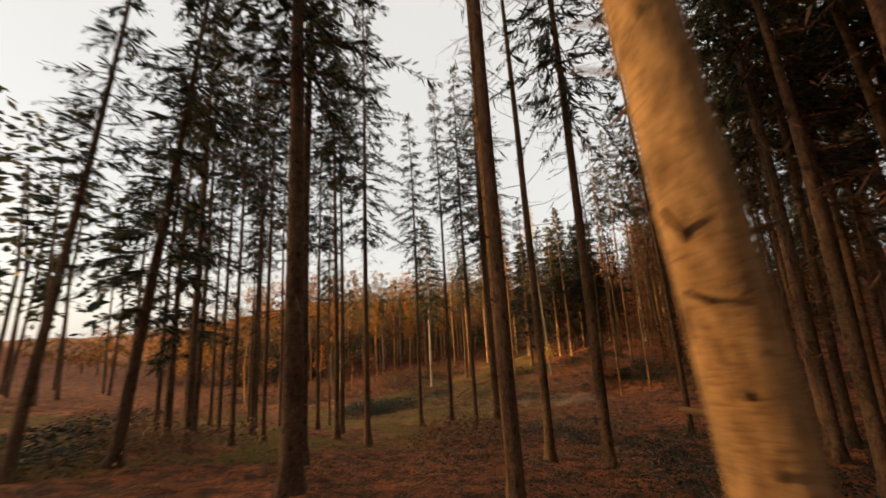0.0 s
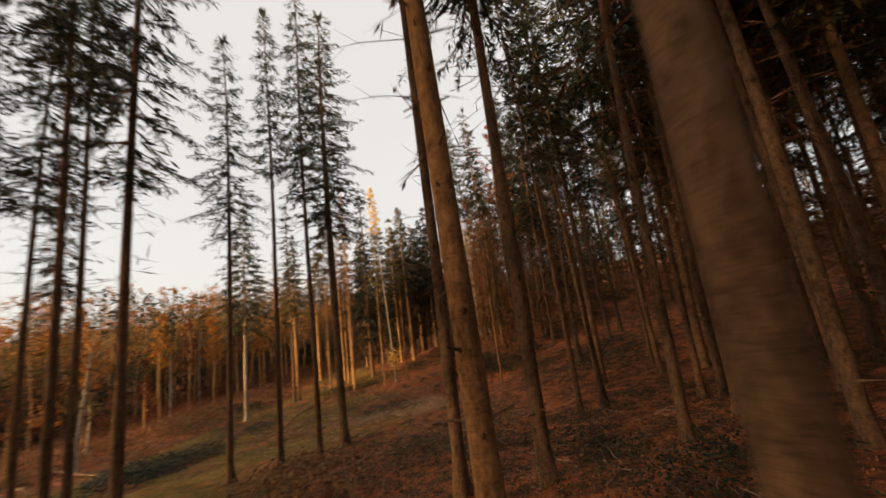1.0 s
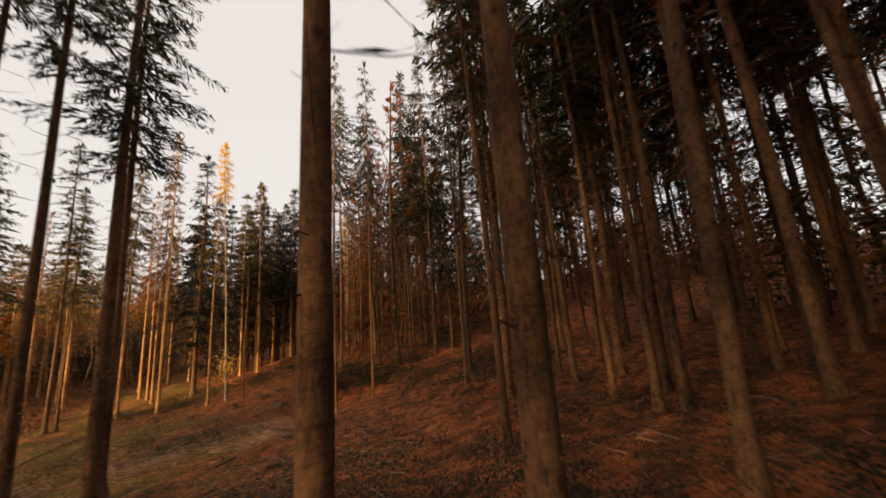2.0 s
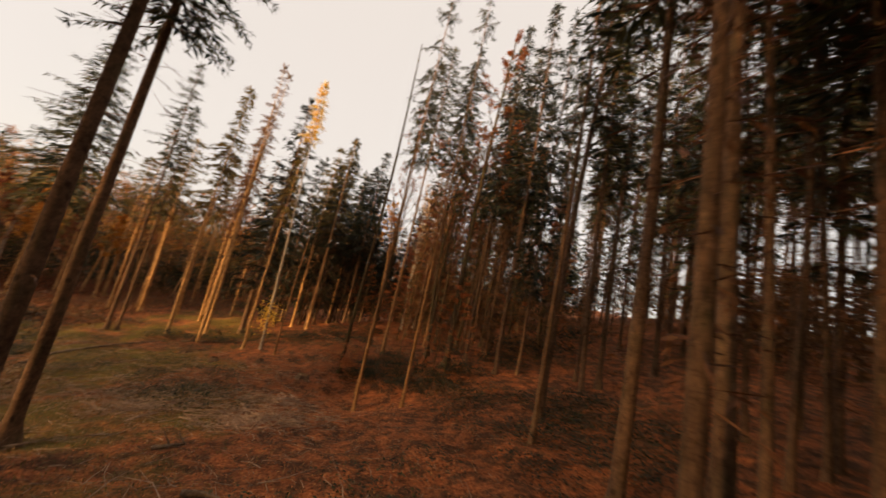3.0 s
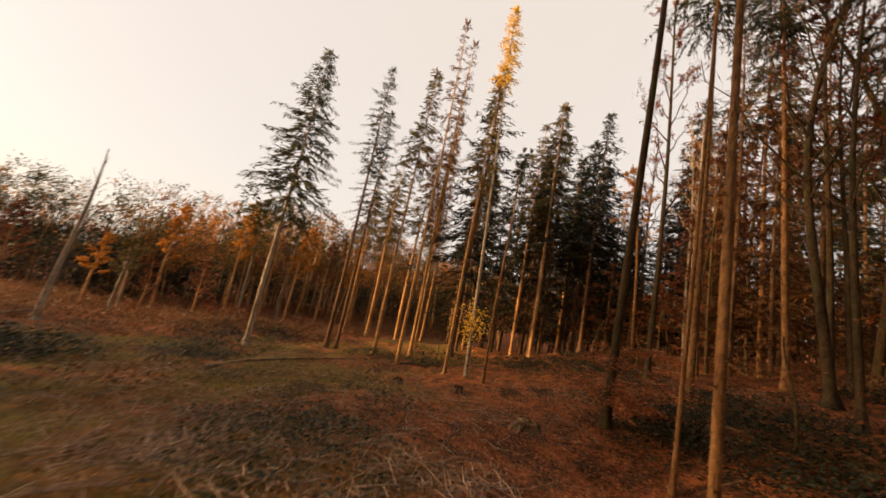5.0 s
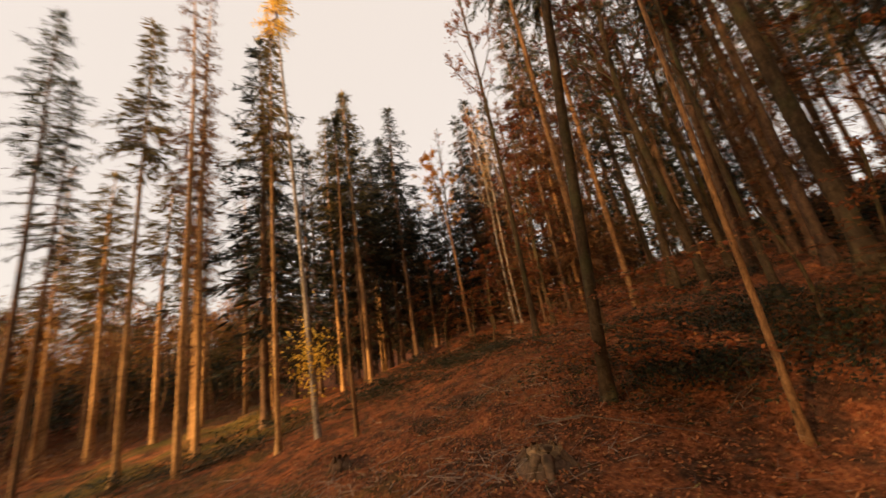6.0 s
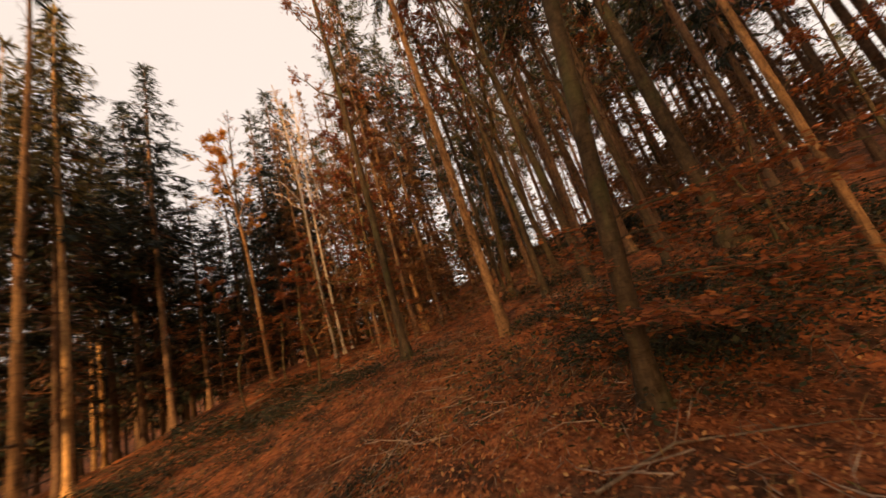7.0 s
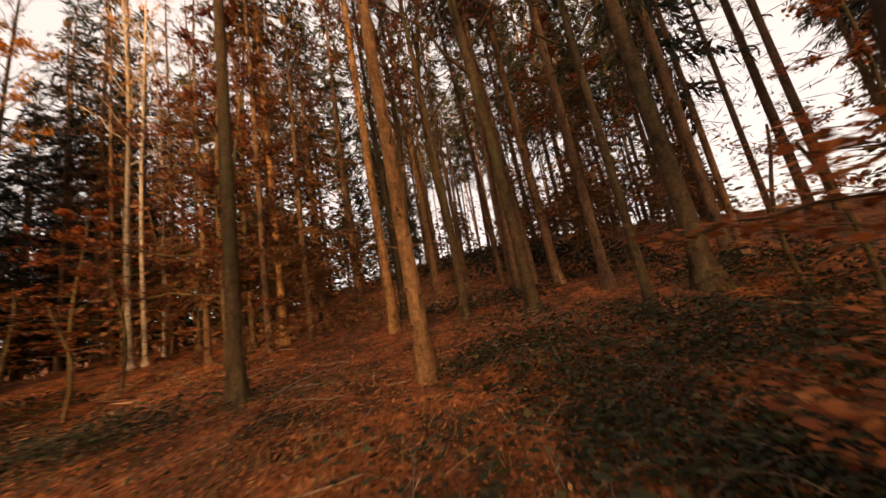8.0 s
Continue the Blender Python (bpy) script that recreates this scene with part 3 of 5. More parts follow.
# unseen trees behind the start, added to keep light off the first stand
for n, (x, y) in enumerate([(7.5, -9.2), (9.6, -12.0), (6.8, -13.4), (4.0, -14.6), (11.6, -8.6), (8.6, -16.0), (1.0, -13.8), (-1.8, -12.6), (13.8, -11.5), (12.5, -15.0), (2.6, -17.5), (-4.6, -14.6)]):
    high_spots[n % 3].append(spot(x, y, n * 67, 1.2, 1.05))
for p, s_ in zip(high, high_spots):
    plant(p, s_)

# --- slim, taller-crowned spruces on the edge of the clearing
EDGE = "slim spruce with a short ragged crown above a bare trunk"
edge = [spruce(31 + k, EDGE, height=20, r0=0.12, lo=(0.50, 0.58, 0.46)[k], radius=(1.9, 1.7, 2.1)[k], branches=90, full=0.6, dead=24, fringe=30, twig=0.30, dead_reach=0.7, sides=10, flare=1.0, group="slim spruces at the clearing") for k in range(3)]
plant(edge[0], [spot(-10.17, 3.27, 10, 0.95, 0.90), spot(-6.87, 3.89, 200, 0.85, 0.98), spot(-22.7, 22.1, 80, 0.8, 0.80)])
plant(edge[1], [spot(-9.07, 4.49, 130, 0.9, 1.0), spot(-22.7, 21.4, 40, 1.0, 0.95)])
plant(edge[2], [spot(-8.47, 7.82, 75, 1.15, 1.0), spot(-7.70, 6.62, 310, 1.4, 1.06)])

leaning = spruce(43, "leaning spruce with drooping branches down its trunk", 17, 0.15, 0.22, 2.6, 92, 0.46, dead=30)
plant(leaning, [spot(-11.5, -7.4, 70, 0.9, 0.8), spot(-7.9, -9.0, 0, 1.0, 1.0, tilt=(-4, 5))])
ragged = spruce(44, "thin leaning spruce with a sparse brownish crown", 17, 0.11, 0.36, 1.6, 75, 0.36, dead=40, sparse=0.1, fringe=60)
ragged.matrix_basis = spot(-6.9, -10.7, 120, tilt=(0, 5))

# --- a lone spruce on the clearing with a broad living crown
lone = spruce(41, "lone spruce with a broad green crown and pale lower trunk", 18.6, 0.15, 0.40, 3.7, 125, 0.44, core=420, full=0.75, dead=24, bark_mat=BIRCH_BARK)
lone.matrix_basis = spot(-24.3, 17.5, 20)

# --- the big pale trunk by which the flight begins
pale = spruce(45, "large pale-barked spruce trunk with dark branch stubs", 24, 0.20, 0.55, 2.2, 90, 0.42, lean=0.0, bark_mat=PALE_BARK, dead=30, dead_reach=0.6, sides=16, stubs=0.2)
pale.matrix_basis = spot(4.86, -8.56, 0, 0.62, 1.0, tilt=(1.5, -3.6))

# --- a half-dead spruce with long bare side branches
snag = spruce(47, "half-dead spruce with long bare side branches", 22, 0.125, 0.72, 1.1, 34, 0.34, dead=70, dead_reach=2.1, sparse=0.3)
snag.matrix_basis = spot(-0.40, -0.80, 120)

# --- dense pole stand on the eastern slope
POLE = "thin pole-stage spruce with bare trunk and narrow dark crown"
pole = [spruce(51 + k, POLE, height=18, r0=0.10, lo=(0.55, 0.48, 0.60, 0.42)[k], radius=(2.1, 1.9, 1.8, 2.3)[k], branches=66, full=0.6, twig=0.52, core=110, dead=14, fringe=130, dead_reach=0.6, sides=8, sway=0.2, group="pole stand on the slope") for k in range(4)]
pole.append(spruce(56, "thin spruce with a sparse broken crown", height=18, r0=0.10, lo=0.55, radius=1.3, branches=60, full=0.6, twig=0.40, dead=16, fringe=110, dead_reach=0.7, sparse=0.45, sides=8, sway=0.2, group="pole stand on the slope"))
pole.append(spruce(57, "thin dark spruce with fine hanging sprays over a bare trunk", height=18, r0=0.10, lo=0.48, radius=1.9, branches=88, full=0.6, twig=0.27, core=160, dead=20, fringe=160, dead_reach=0.7, sides=10, sway=0.2, group="pole stand on the slope"))
pole_spots = [[] for _ in pole]
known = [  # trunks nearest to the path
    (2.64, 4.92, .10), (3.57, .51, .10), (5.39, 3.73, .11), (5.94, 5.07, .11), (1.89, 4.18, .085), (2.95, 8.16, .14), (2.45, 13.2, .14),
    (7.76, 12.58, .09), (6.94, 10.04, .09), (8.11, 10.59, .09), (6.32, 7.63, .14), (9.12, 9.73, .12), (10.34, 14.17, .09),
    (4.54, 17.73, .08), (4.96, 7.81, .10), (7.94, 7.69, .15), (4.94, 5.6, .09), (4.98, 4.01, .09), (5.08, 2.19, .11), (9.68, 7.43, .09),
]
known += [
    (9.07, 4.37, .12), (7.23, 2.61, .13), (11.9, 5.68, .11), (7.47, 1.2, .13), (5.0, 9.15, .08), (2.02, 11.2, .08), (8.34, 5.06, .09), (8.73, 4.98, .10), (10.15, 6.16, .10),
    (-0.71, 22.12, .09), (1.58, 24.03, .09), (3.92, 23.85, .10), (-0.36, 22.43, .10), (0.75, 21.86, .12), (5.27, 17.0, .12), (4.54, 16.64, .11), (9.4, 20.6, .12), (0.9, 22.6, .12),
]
rng = np.random.default_rng(5)
taken = [(x, y) for x, y, _ in known] + [(-2.06, 14.65), (-3.8, 14.7), (-4.4, 16.4), (-5.7, 17.8), (-4.5, 21.3), (-6.2, 22.6)]


def open_wedge(x, y):
    return x > -1 and -0.20 < (y - 18) / (x + 7.5) < 0.06


def free_spots(count, x0, x1, y0, y1, gap, inside):
    made, tries = [], 0
    while len(made) < count and tries < 9000:
        tries += 1
        x, y = rng.uniform(x0, x1), rng.uniform(y0, y1)
        if inside(x, y) and not open_wedge(x, y) and all((x - a) ** 2 + (y - b) ** 2 > gap * gap for a, b in taken):
            made.append((x, y))
            taken.append((x, y))
    return made


east = free_spots(78, 4.5, 30, -6, 30, 1.7, lambda x, y: x > 4.6 + 0.16 * abs(y - 4) and not (12 < y < 20 and x < 6.5))
north_east = free_spots(62, -2.5, 26, 23, 52, 1.8, lambda x, y: y > 25 - 0.1 * x)
north_east = [q for i, q in enumerate(north_east) if i % 5 in (0, 1, 3) or not 0.85 < (q[1] - 18) / (q[0] + 7.5) < 3.4]  # thinned above the path
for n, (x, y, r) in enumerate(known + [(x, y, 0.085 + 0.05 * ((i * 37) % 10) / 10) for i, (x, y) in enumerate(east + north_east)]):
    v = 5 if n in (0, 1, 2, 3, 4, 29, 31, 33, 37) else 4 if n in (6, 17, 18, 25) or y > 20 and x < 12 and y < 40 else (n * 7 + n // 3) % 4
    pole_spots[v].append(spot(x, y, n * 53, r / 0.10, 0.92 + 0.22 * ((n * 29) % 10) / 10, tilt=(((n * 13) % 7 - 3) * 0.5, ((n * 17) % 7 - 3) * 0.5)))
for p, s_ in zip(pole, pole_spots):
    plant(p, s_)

# --- the row of sunlit trunks across the clearing; sunlight also put into their colours
LIT = "tall slender spruce with sunlit orange tones in trunk and thin crown"
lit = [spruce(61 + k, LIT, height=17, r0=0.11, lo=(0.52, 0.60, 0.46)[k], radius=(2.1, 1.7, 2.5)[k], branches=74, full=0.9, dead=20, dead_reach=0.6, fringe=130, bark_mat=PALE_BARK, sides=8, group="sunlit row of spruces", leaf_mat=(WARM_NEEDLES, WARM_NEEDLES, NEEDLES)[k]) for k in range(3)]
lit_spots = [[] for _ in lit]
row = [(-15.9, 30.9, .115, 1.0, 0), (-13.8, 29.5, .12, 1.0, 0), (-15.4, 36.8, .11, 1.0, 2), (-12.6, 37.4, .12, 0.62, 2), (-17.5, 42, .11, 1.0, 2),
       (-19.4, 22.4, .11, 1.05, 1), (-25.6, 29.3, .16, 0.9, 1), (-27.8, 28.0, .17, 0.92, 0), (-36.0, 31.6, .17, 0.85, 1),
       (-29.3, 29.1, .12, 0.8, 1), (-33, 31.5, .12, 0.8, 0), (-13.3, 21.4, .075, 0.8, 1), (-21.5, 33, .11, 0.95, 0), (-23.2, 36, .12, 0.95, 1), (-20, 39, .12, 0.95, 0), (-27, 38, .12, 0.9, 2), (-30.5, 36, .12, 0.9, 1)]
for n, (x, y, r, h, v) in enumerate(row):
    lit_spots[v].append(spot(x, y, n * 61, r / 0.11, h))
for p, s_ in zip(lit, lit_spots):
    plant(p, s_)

# --- dark closed stand behind the row; its shade is put into the needle colour
DARK = "dense spruce with a full deep crown and needles darkened for shade"
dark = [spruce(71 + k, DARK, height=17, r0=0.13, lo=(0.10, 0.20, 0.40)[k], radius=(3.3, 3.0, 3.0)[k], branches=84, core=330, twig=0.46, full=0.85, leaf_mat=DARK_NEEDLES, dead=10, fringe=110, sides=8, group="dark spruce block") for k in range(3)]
dark_spots = [[] for _ in dark]
block = [(-14.6, 35.4), (-12.2, 33.0), (-11.2, 34.4), (-13.5, 34.6), (-10.4, 36.0), (-14.0, 39.5), (-11.5, 40.5), (-9.6, 42.2), (-16.5, 45), (-12.9, 44.5), (-9.2, 46.5), (-15, 49), (-11.5, 50), (-18.5, 48), (-7.6, 38.6), (-6.5, 43), (-20.5, 44), (-6.8, 35.5), (-5.2, 38.5), (-5.8, 41.4), (-12.0, 35.6), (-9.6, 33.8), (-8.6, 37.0), (-11.0, 38.2), (-13.2, 37.0), (-15.8, 39.2), (-7.9, 41.0), (-17, 34.2), (-18.4, 37.6), (-8.2, 51)]
taken += block + [(x, y) for x, y, *_ in row]
block += free_spots(20, -26, 0, 39, 62, 2.2, lambda x, y: y > 40 + 0.15 * abs(x + 10))
dark_spots[2].append(spot(1.2, 18.6, 210, 0.85, 1.2))
dark_spots[2].append(spot(-0.3, 20.4, 40, 0.85, 1.2))
dark_spots[1].append(spot(2.2, 18.4, 250, 0.62, 1.15))
for n, (x, y) in enumerate([(3.0, 30.5), (5.0, 32.6), (7.0, 34.8), (9.4, 37.0), (12.0, 39.8), (15.5, 43.0), (19.0, 47.0)]):
    dark_spots[0].append(spot(x, y, n * 73, 0.6 + 0.05 * n, 0.50 + 0.06 * n))
crest = free_spots(9, 7.5, 16, -9, 6, 2.6, lambda x, y: x > 8 + 0.2 * abs(y)) + free_spots(7, 9, 20, 7, 20, 3.0, lambda x, y: True) + free_spots(8, -2, 9, 27, 37, 2.4, lambda x, y: True)[:2]
for n, (x, y) in enumerate(crest):
    dark_spots[2 - n % 2].append(spot(x, y, n * 47, 1.0, 1.15 + 0.1 * (n % 3)))
shade = spruce(77, "dark spruce with drooping twiggy branches low on its trunk", height=19, r0=0.12, lo=0.24, radius=2.4, branches=90, core=90, twig=0.44, full=0.8, dead=20, fringe=160, sides=8, group="pole stand on the slope")
shade_spots = []
for n, (x, y) in enumerate([(6.6, 12.6), (8.8, 11.2), (10.6, 8.6), (12.6, 12.2), (13.2, 6.2), (12.0, 22.8), (8.6, 24.6), (14.6, 9.4)]):
    shade_spots.append(spot(x, y, n * 59, 0.95, 1.0 + 0.06 * (n % 4)))
plant(shade, shade_spots)
for n, (x, y) in enumerate(block):
    young = 0.6 if -0.225 < (x + 8.3) / (y - 16.9) < 0.02 and y < 46 else 1.0  # a younger strip lies through the block
    dark_spots[2 if y < 36.5 and young == 1.0 else n % 2].append(spot(x, y, n * 47, 0.6 + 0.5 * young, young * (0.92, 1.0, 1.08, 0.96)[n % 4]))
dark_spots[1].append(spot(-16.8, 25.8, 15, 1.35, 1.12))
dark_spots[2].append(spot(-18.2, 28.0, 95, 0.8, 0.92))
dark_spots[2].append(spot(-14.3, 30.3, 160, 1.0, 1.03))
for n, (x, y) in enumerate([(-19.6, 30.6), (-17.7, 31.2), (-18.7, 33.8), (-21.0, 34.8), (-16.2, 32.6), (-15.2, 33.4)]):
    dark_spots[n % 2].append(spot(x, y, n * 101, 1.0, 0.84 + 0.08 * (n % 3)))
for p, s_ in zip(dark, dark_spots):
    plant(p, s_)

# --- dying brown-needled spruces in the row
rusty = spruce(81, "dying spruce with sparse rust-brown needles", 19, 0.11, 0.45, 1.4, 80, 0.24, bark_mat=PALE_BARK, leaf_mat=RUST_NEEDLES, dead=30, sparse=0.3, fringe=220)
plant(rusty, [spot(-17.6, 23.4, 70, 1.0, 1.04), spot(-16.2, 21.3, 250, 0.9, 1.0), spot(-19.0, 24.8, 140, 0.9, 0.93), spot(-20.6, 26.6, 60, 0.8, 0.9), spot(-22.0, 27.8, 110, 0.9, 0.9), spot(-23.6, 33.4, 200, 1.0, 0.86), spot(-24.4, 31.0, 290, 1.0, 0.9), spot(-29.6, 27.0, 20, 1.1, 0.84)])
browned = spruce(82, "brown-crowned spruce with a dark trunk on the slope", 19, 0.11, 0.40, 1.5, 80, 0.30, leaf_mat=RUST_NEEDLES, dead=24, sparse=0.2, fringe=200, sides=8)
plant(browned, [spot(-5.2, 31.8, 60, 0.8, 0.72), spot(-4.4, 26.4, 10, 0.8, 0.85), spot(-6.6, 33.0, 77, 0.9, 0.66), spot(-7.7, 35.0, 33, 0.9, 0.7), spot(-1.4, 32.0, 133, 0.9, 0.9), spot(-2.9, 29.6, 200, 0.9, 0.95)])

copper = spruce(83, "copper-brown dying spruce with needles nearly to the ground", 16, 0.11, 0.12, 2.0, 84, 0.38, leaf_mat=RUST_NEEDLES, dead=10, sparse=0.25, fringe=120, core=120, full=0.8)
plant(copper, [spot(0.5, 20.7, 30, 0.72, 0.5), spot(2.3, 19.2, 130, 0.6, 0.38), spot(-4.2, 29.0, 30, 1.0, 0.7), spot(-3.3, 26.6, 120, 0.85, 0.6), spot(-2.0, 28.5, 210, 1.0, 0.75), spot(-3.0, 31.6, 300, 1.0, 1.0), spot(-5.2, 28.0, 10, 0.7, 0.7)])


def golden_larch():
    rng_ = np.random.default_rng(91)
    tree = tagged(new("larch_tree"), "tall whitish-stemmed larch with a glowing golden top", "tree")
    sh, pts, s, radii = stem(rng_, 17.5, 0.08, 0.015, 0.0, 0.15, 9, 15, 0.4)
    trunk = part("trunk", sh.mesh("trunk", BIRCH_BARK, True), tree)
    crown, wood = spruce_crown(rng_, pts, s, 0.76, 0.8, 80, 0.26, 0.5, 0.0, 120)
    p = np.array([0, 0, 1.0]) + rng_.normal(0, 1, (420, 3)) * np.array([0.30, 0.30, 0.42]) + np.array([0, 0, 1.1])
    low = Shape()
    low.blades(p, unit(rng_.standard_normal((420, 3))), 0.10, 0.06, rng_.standard_normal((420, 3)))
    dead_branches(rng_, wood, pts, s, radii, 0.08, 0.7, 30, 0.6)
    part("crown", crown.mesh("crown", GOLD_LEAF), tree)
    tagged(part("twig_work", wood.mesh("twig_work", DEAD_WOOD), trunk), kind="stuff")
    part("lower_foliage", low.mesh("lower_foliage", GOLD_LEAF), tree, "small golden leaf clump low on the stem")
    return tree


golden_larch().matrix_basis = spot(-12.2, 21.4, 0, tilt=(1.0, -2.1))

# --- slender stems around the leafy slope
SLIM = "slender pale-stemmed spruce with knotty bark"
slim = spruce(95, SLIM, 19, 0.11, 0.58, 2.5, 100, 0.34, core=150, full=0.6, bark_mat=WARM_BARK, dead=30, dead_reach=0.5, sides=12, stubs=0.3, fringe=40, group="pale stems on the leafy slope")
plant(slim, [spot(1.05, -4.61, 0, 1.04, 1.15, tilt=(-1.1, -1.3)), spot(-4.85, 20.9, 120, 0.84, 1.05, tilt=(1.0, 1.5)), spot(-3.0, 23.7, 240, 0.84, 1.05, tilt=(1.0, 1.5)), spot(-3.6, 27.5, 20, 0.9, 0.9)])

thin = spruce(97, "slender pale-stemmed spruce with a thin ragged crown", 19, 0.11, 0.62, 2.0, 58, 0.34, core=20, full=0.55, sparse=0.2, bark_mat=WARM_BARK, dead=30, dead_reach=0.5, sides=12, stubs=0.3, fringe=20, group="pale stems on the leafy slope")
plant(thin, [spot(-3.80, 14.70, 0, 0.56, 1.0), spot(-2.06, 14.65, 90, 0.6, 0.95), spot(-4.42, 16.44, 200, 0.34, 0.9, tilt=(0, -1.0))])
bare = spruce(96, "thin bare dead spruce stem with a broken top", 8.6, 0.055, 0.9, 0.25, 5, 0.2, bark_mat=WARM_BARK, dead=26, dead_reach=0.35, stubs=0.3, core=0)
bare.matrix_basis = spot(-10.75, 20.5, 40)
beech = layered_beech(101, "young beech with tiers of copper leaves", 16, 0.092, 66, lean=0.0, low=0.035, high=0.108, tiers=19, reach=2.2, west=0.5, north=0.5, bunch=1.35, leaf=0.07)
beech.matrix_basis = spot(-5.82, 17.74, 0, tilt=(7.5, 3.4))
sapling = layered_beech(102, "beech sapling with low tiers of copper leaves", 5.5, 0.04, 34, low=0.08, high=0.95, tiers=20, reach=1.6)
plant(sapling, [spot(-3.1, 17.5, 0, 0.7, 0.36), spot(-1.6, 17.8, 120, 0.8, 0.4), spot(-8.3, 28.2, 150, 1.1, 0.45), spot(-7.5, 26.8, 50, 1.0, 0.35), spot(-9.4, 27.4, 250, 1.0, 0.4), spot(-6.7, 28.2, 20, 1.0, 0.5), spot(-5.2, 25.4, 230, 1.1, 1.1)])
BARE = "slender bare broadleaf tree with a few copper leaves"
b1 = broadleaf(111, "beech_tree", "beech with mossy grey trunk and thinning copper leaves", 17, 0.13, BEECH_BARK, BEECH_LEAF, limbs=18, leaves=3000, leaf=0.10, low=0.34, reach=0.24, fork=0.6)
plant(b1, [spot(-1.1, 18.75, 100, 1.15, 1.1), spot(-6.17, 22.6, 0, 0.68, 0.95)])
b2 = broadleaf(113, "broadleaf_tree", BARE, 15, 0.10, BEECH_BARK, BEECH_LEAF, limbs=20, leaves=420, leaf=0.09, low=0.36, fork=0.9, reach=0.30, group="bare trees on the slope")
b7 = broadleaf(127, "broadleaf_tree", "bare curving broadleaf tree with many rising limbs", 15, 0.115, BEECH_BARK, BEECH_LEAF, limbs=26, leaves=160, leaf=0.09, low=0.28, fork=1.3, reach=0.36, twigs=6, sway=1.1, group="bare trees on the slope")
plant(b7, [spot(0.4, 24.5, 60, 1.0, 1.05), spot(2.2, 27.5, 200, 1.0, 1.1), spot(-1.2, 25.2, 300, 1.0, 1.0), spot(-2.4, 20.9, 150, 0.9, 0.95)])
plant(b2, [spot(-2.2, 19.3, 140, 0.7, 0.7), spot(-6.1, 33.8, 20, 0.9, 1.0), spot(-9.0, 33.0, 90, 0.9, 0.9), spot(-4.9, 30.2, 10, 0.6, 0.8)])
b4 = broadleaf(117, "birch_tree", "slender pale golden-stemmed birch with few leaves", 13, 0.075, BIRCH_BARK, OCHRE_LEAF, limbs=14, leaves=420, leaf=0.08, low=0.42, fork=0.9, reach=0.2, lean=-0.03, group="pale birches at the slope foot")
plant(b4, [spot(-6.35, 30.4, 0), spot(-6.1, 30.0, 60, 0.8, 0.95), spot(-5.5, 31.4, 300, 0.7, 0.9)])
weathered = broadleaf(123, "broadleaf_tree", "bare pale dead tree with a broken forked top", 9.5, 0.16, BIRCH_BARK, OCHRE_LEAF, limbs=7, low=0.55, fork=0.9, reach=0.22, twigs=3)
weathered.matrix_basis = spot(-30.6, 9.6, 30, tilt=(0, 3))
forked = broadleaf(119, "broadleaf_tree", "forked young tree with an ochre-green crown", 11, 0.095, WARM_BARK, OCHRE_LEAF, limbs=12, leaves=2600, leaf=0.11, low=0.52, fork=0.7, reach=0.34)
forked.matrix_basis = spot(-8.7, 31.0, 40, tilt=(0, -4))
b3 = broadleaf(115, "beech_tree", "understorey beech with copper-brown leaves", 9, 0.06, BEECH_BARK, BEECH_LEAF, limbs=22, leaves=3600, leaf=0.11, low=0.08, fork=0.2, flat=0.12, reach=0.36, group="understorey beeches")
b5 = broadleaf(121, "beech_tree", "slope beech thick with rust-red autumn leaves darkened for shade", 11, 0.075, BEECH_BARK, RUST_BEECH, limbs=30, leaves=3500, leaf=0.12, low=0.10, fork=0.25, flat=0.10, reach=0.27, twigs=6, group="rust-red beeches on the slope")
plant(b5, [spot(-5.1, 26.8, 0, 0.9, 0.95), spot(-4.0, 28.6, 50, 1.0, 1.1), spot(-6.4, 32.0, 140, 0.7, 0.55)])
b6 = broadleaf(125, "beech_tree", "tall beech with a high rust-red crown over a clear trunk", 14, 0.10, BEECH_BARK, RUST_BEECH, limbs=26, leaves=2300, leaf=0.12, low=0.42, fork=0.3, flat=0.12, reach=0.30, twigs=6, group="rust-red beeches on the slope")
plant(b6, [spot(-2.3, 22.4, 160, 0.8, 0.9), spot(-1.7, 24.9, 220, 0.8, 0.95)])
plant(b3, [spot(-7.4, 30.6, 0, 0.9, 0.5), spot(-8.7, 36.2, 40, 0.9, 0.6), spot(-10.3, 31.4, 60, 0.7, 0.6), spot(3.4, 21.6, 20, 1.1, 1.0), spot(-0.9, 16.6, 300, 0.6, 0.5)])


# --- single trees standing out before the wood edge
EDGE_TREES = "autumn trees along the wood edge"
glow = broadleaf(131, "broadleaf_tree", "orange-leaved tree with a pale straight trunk at the wood edge", 11, 0.15, PALE_BARK, OCHRE_LEAF, limbs=18, leaves=2300, leaf=0.20, low=0.42, fork=0.6, reach=0.26, group=EDGE_TREES)
plant(glow, [spot(-38.6, 20.4, 0, 1.0, 1.0), spot(-36.8, 25.0, 130, 0.9, 0.8), spot(-39.8, 27.6, 220, 1.1, 0.9), spot(-41.5, 15.8, 40, 1.0, 0.85), spot(-35.2, 30.2, 300, 0.9, 0.75), spot(-37.6, 11.4, 90, 0.8, 0.5)])
russet = broadleaf(133, "broadleaf_tree", "thin russet tree with a pale trunk at the wood edge", 10, 0.13, PALE_BARK, RUST_BEECH, limbs=20, leaves=1900, leaf=0.18, low=0.35, fork=0.5, reach=0.24, group=EDGE_TREES)
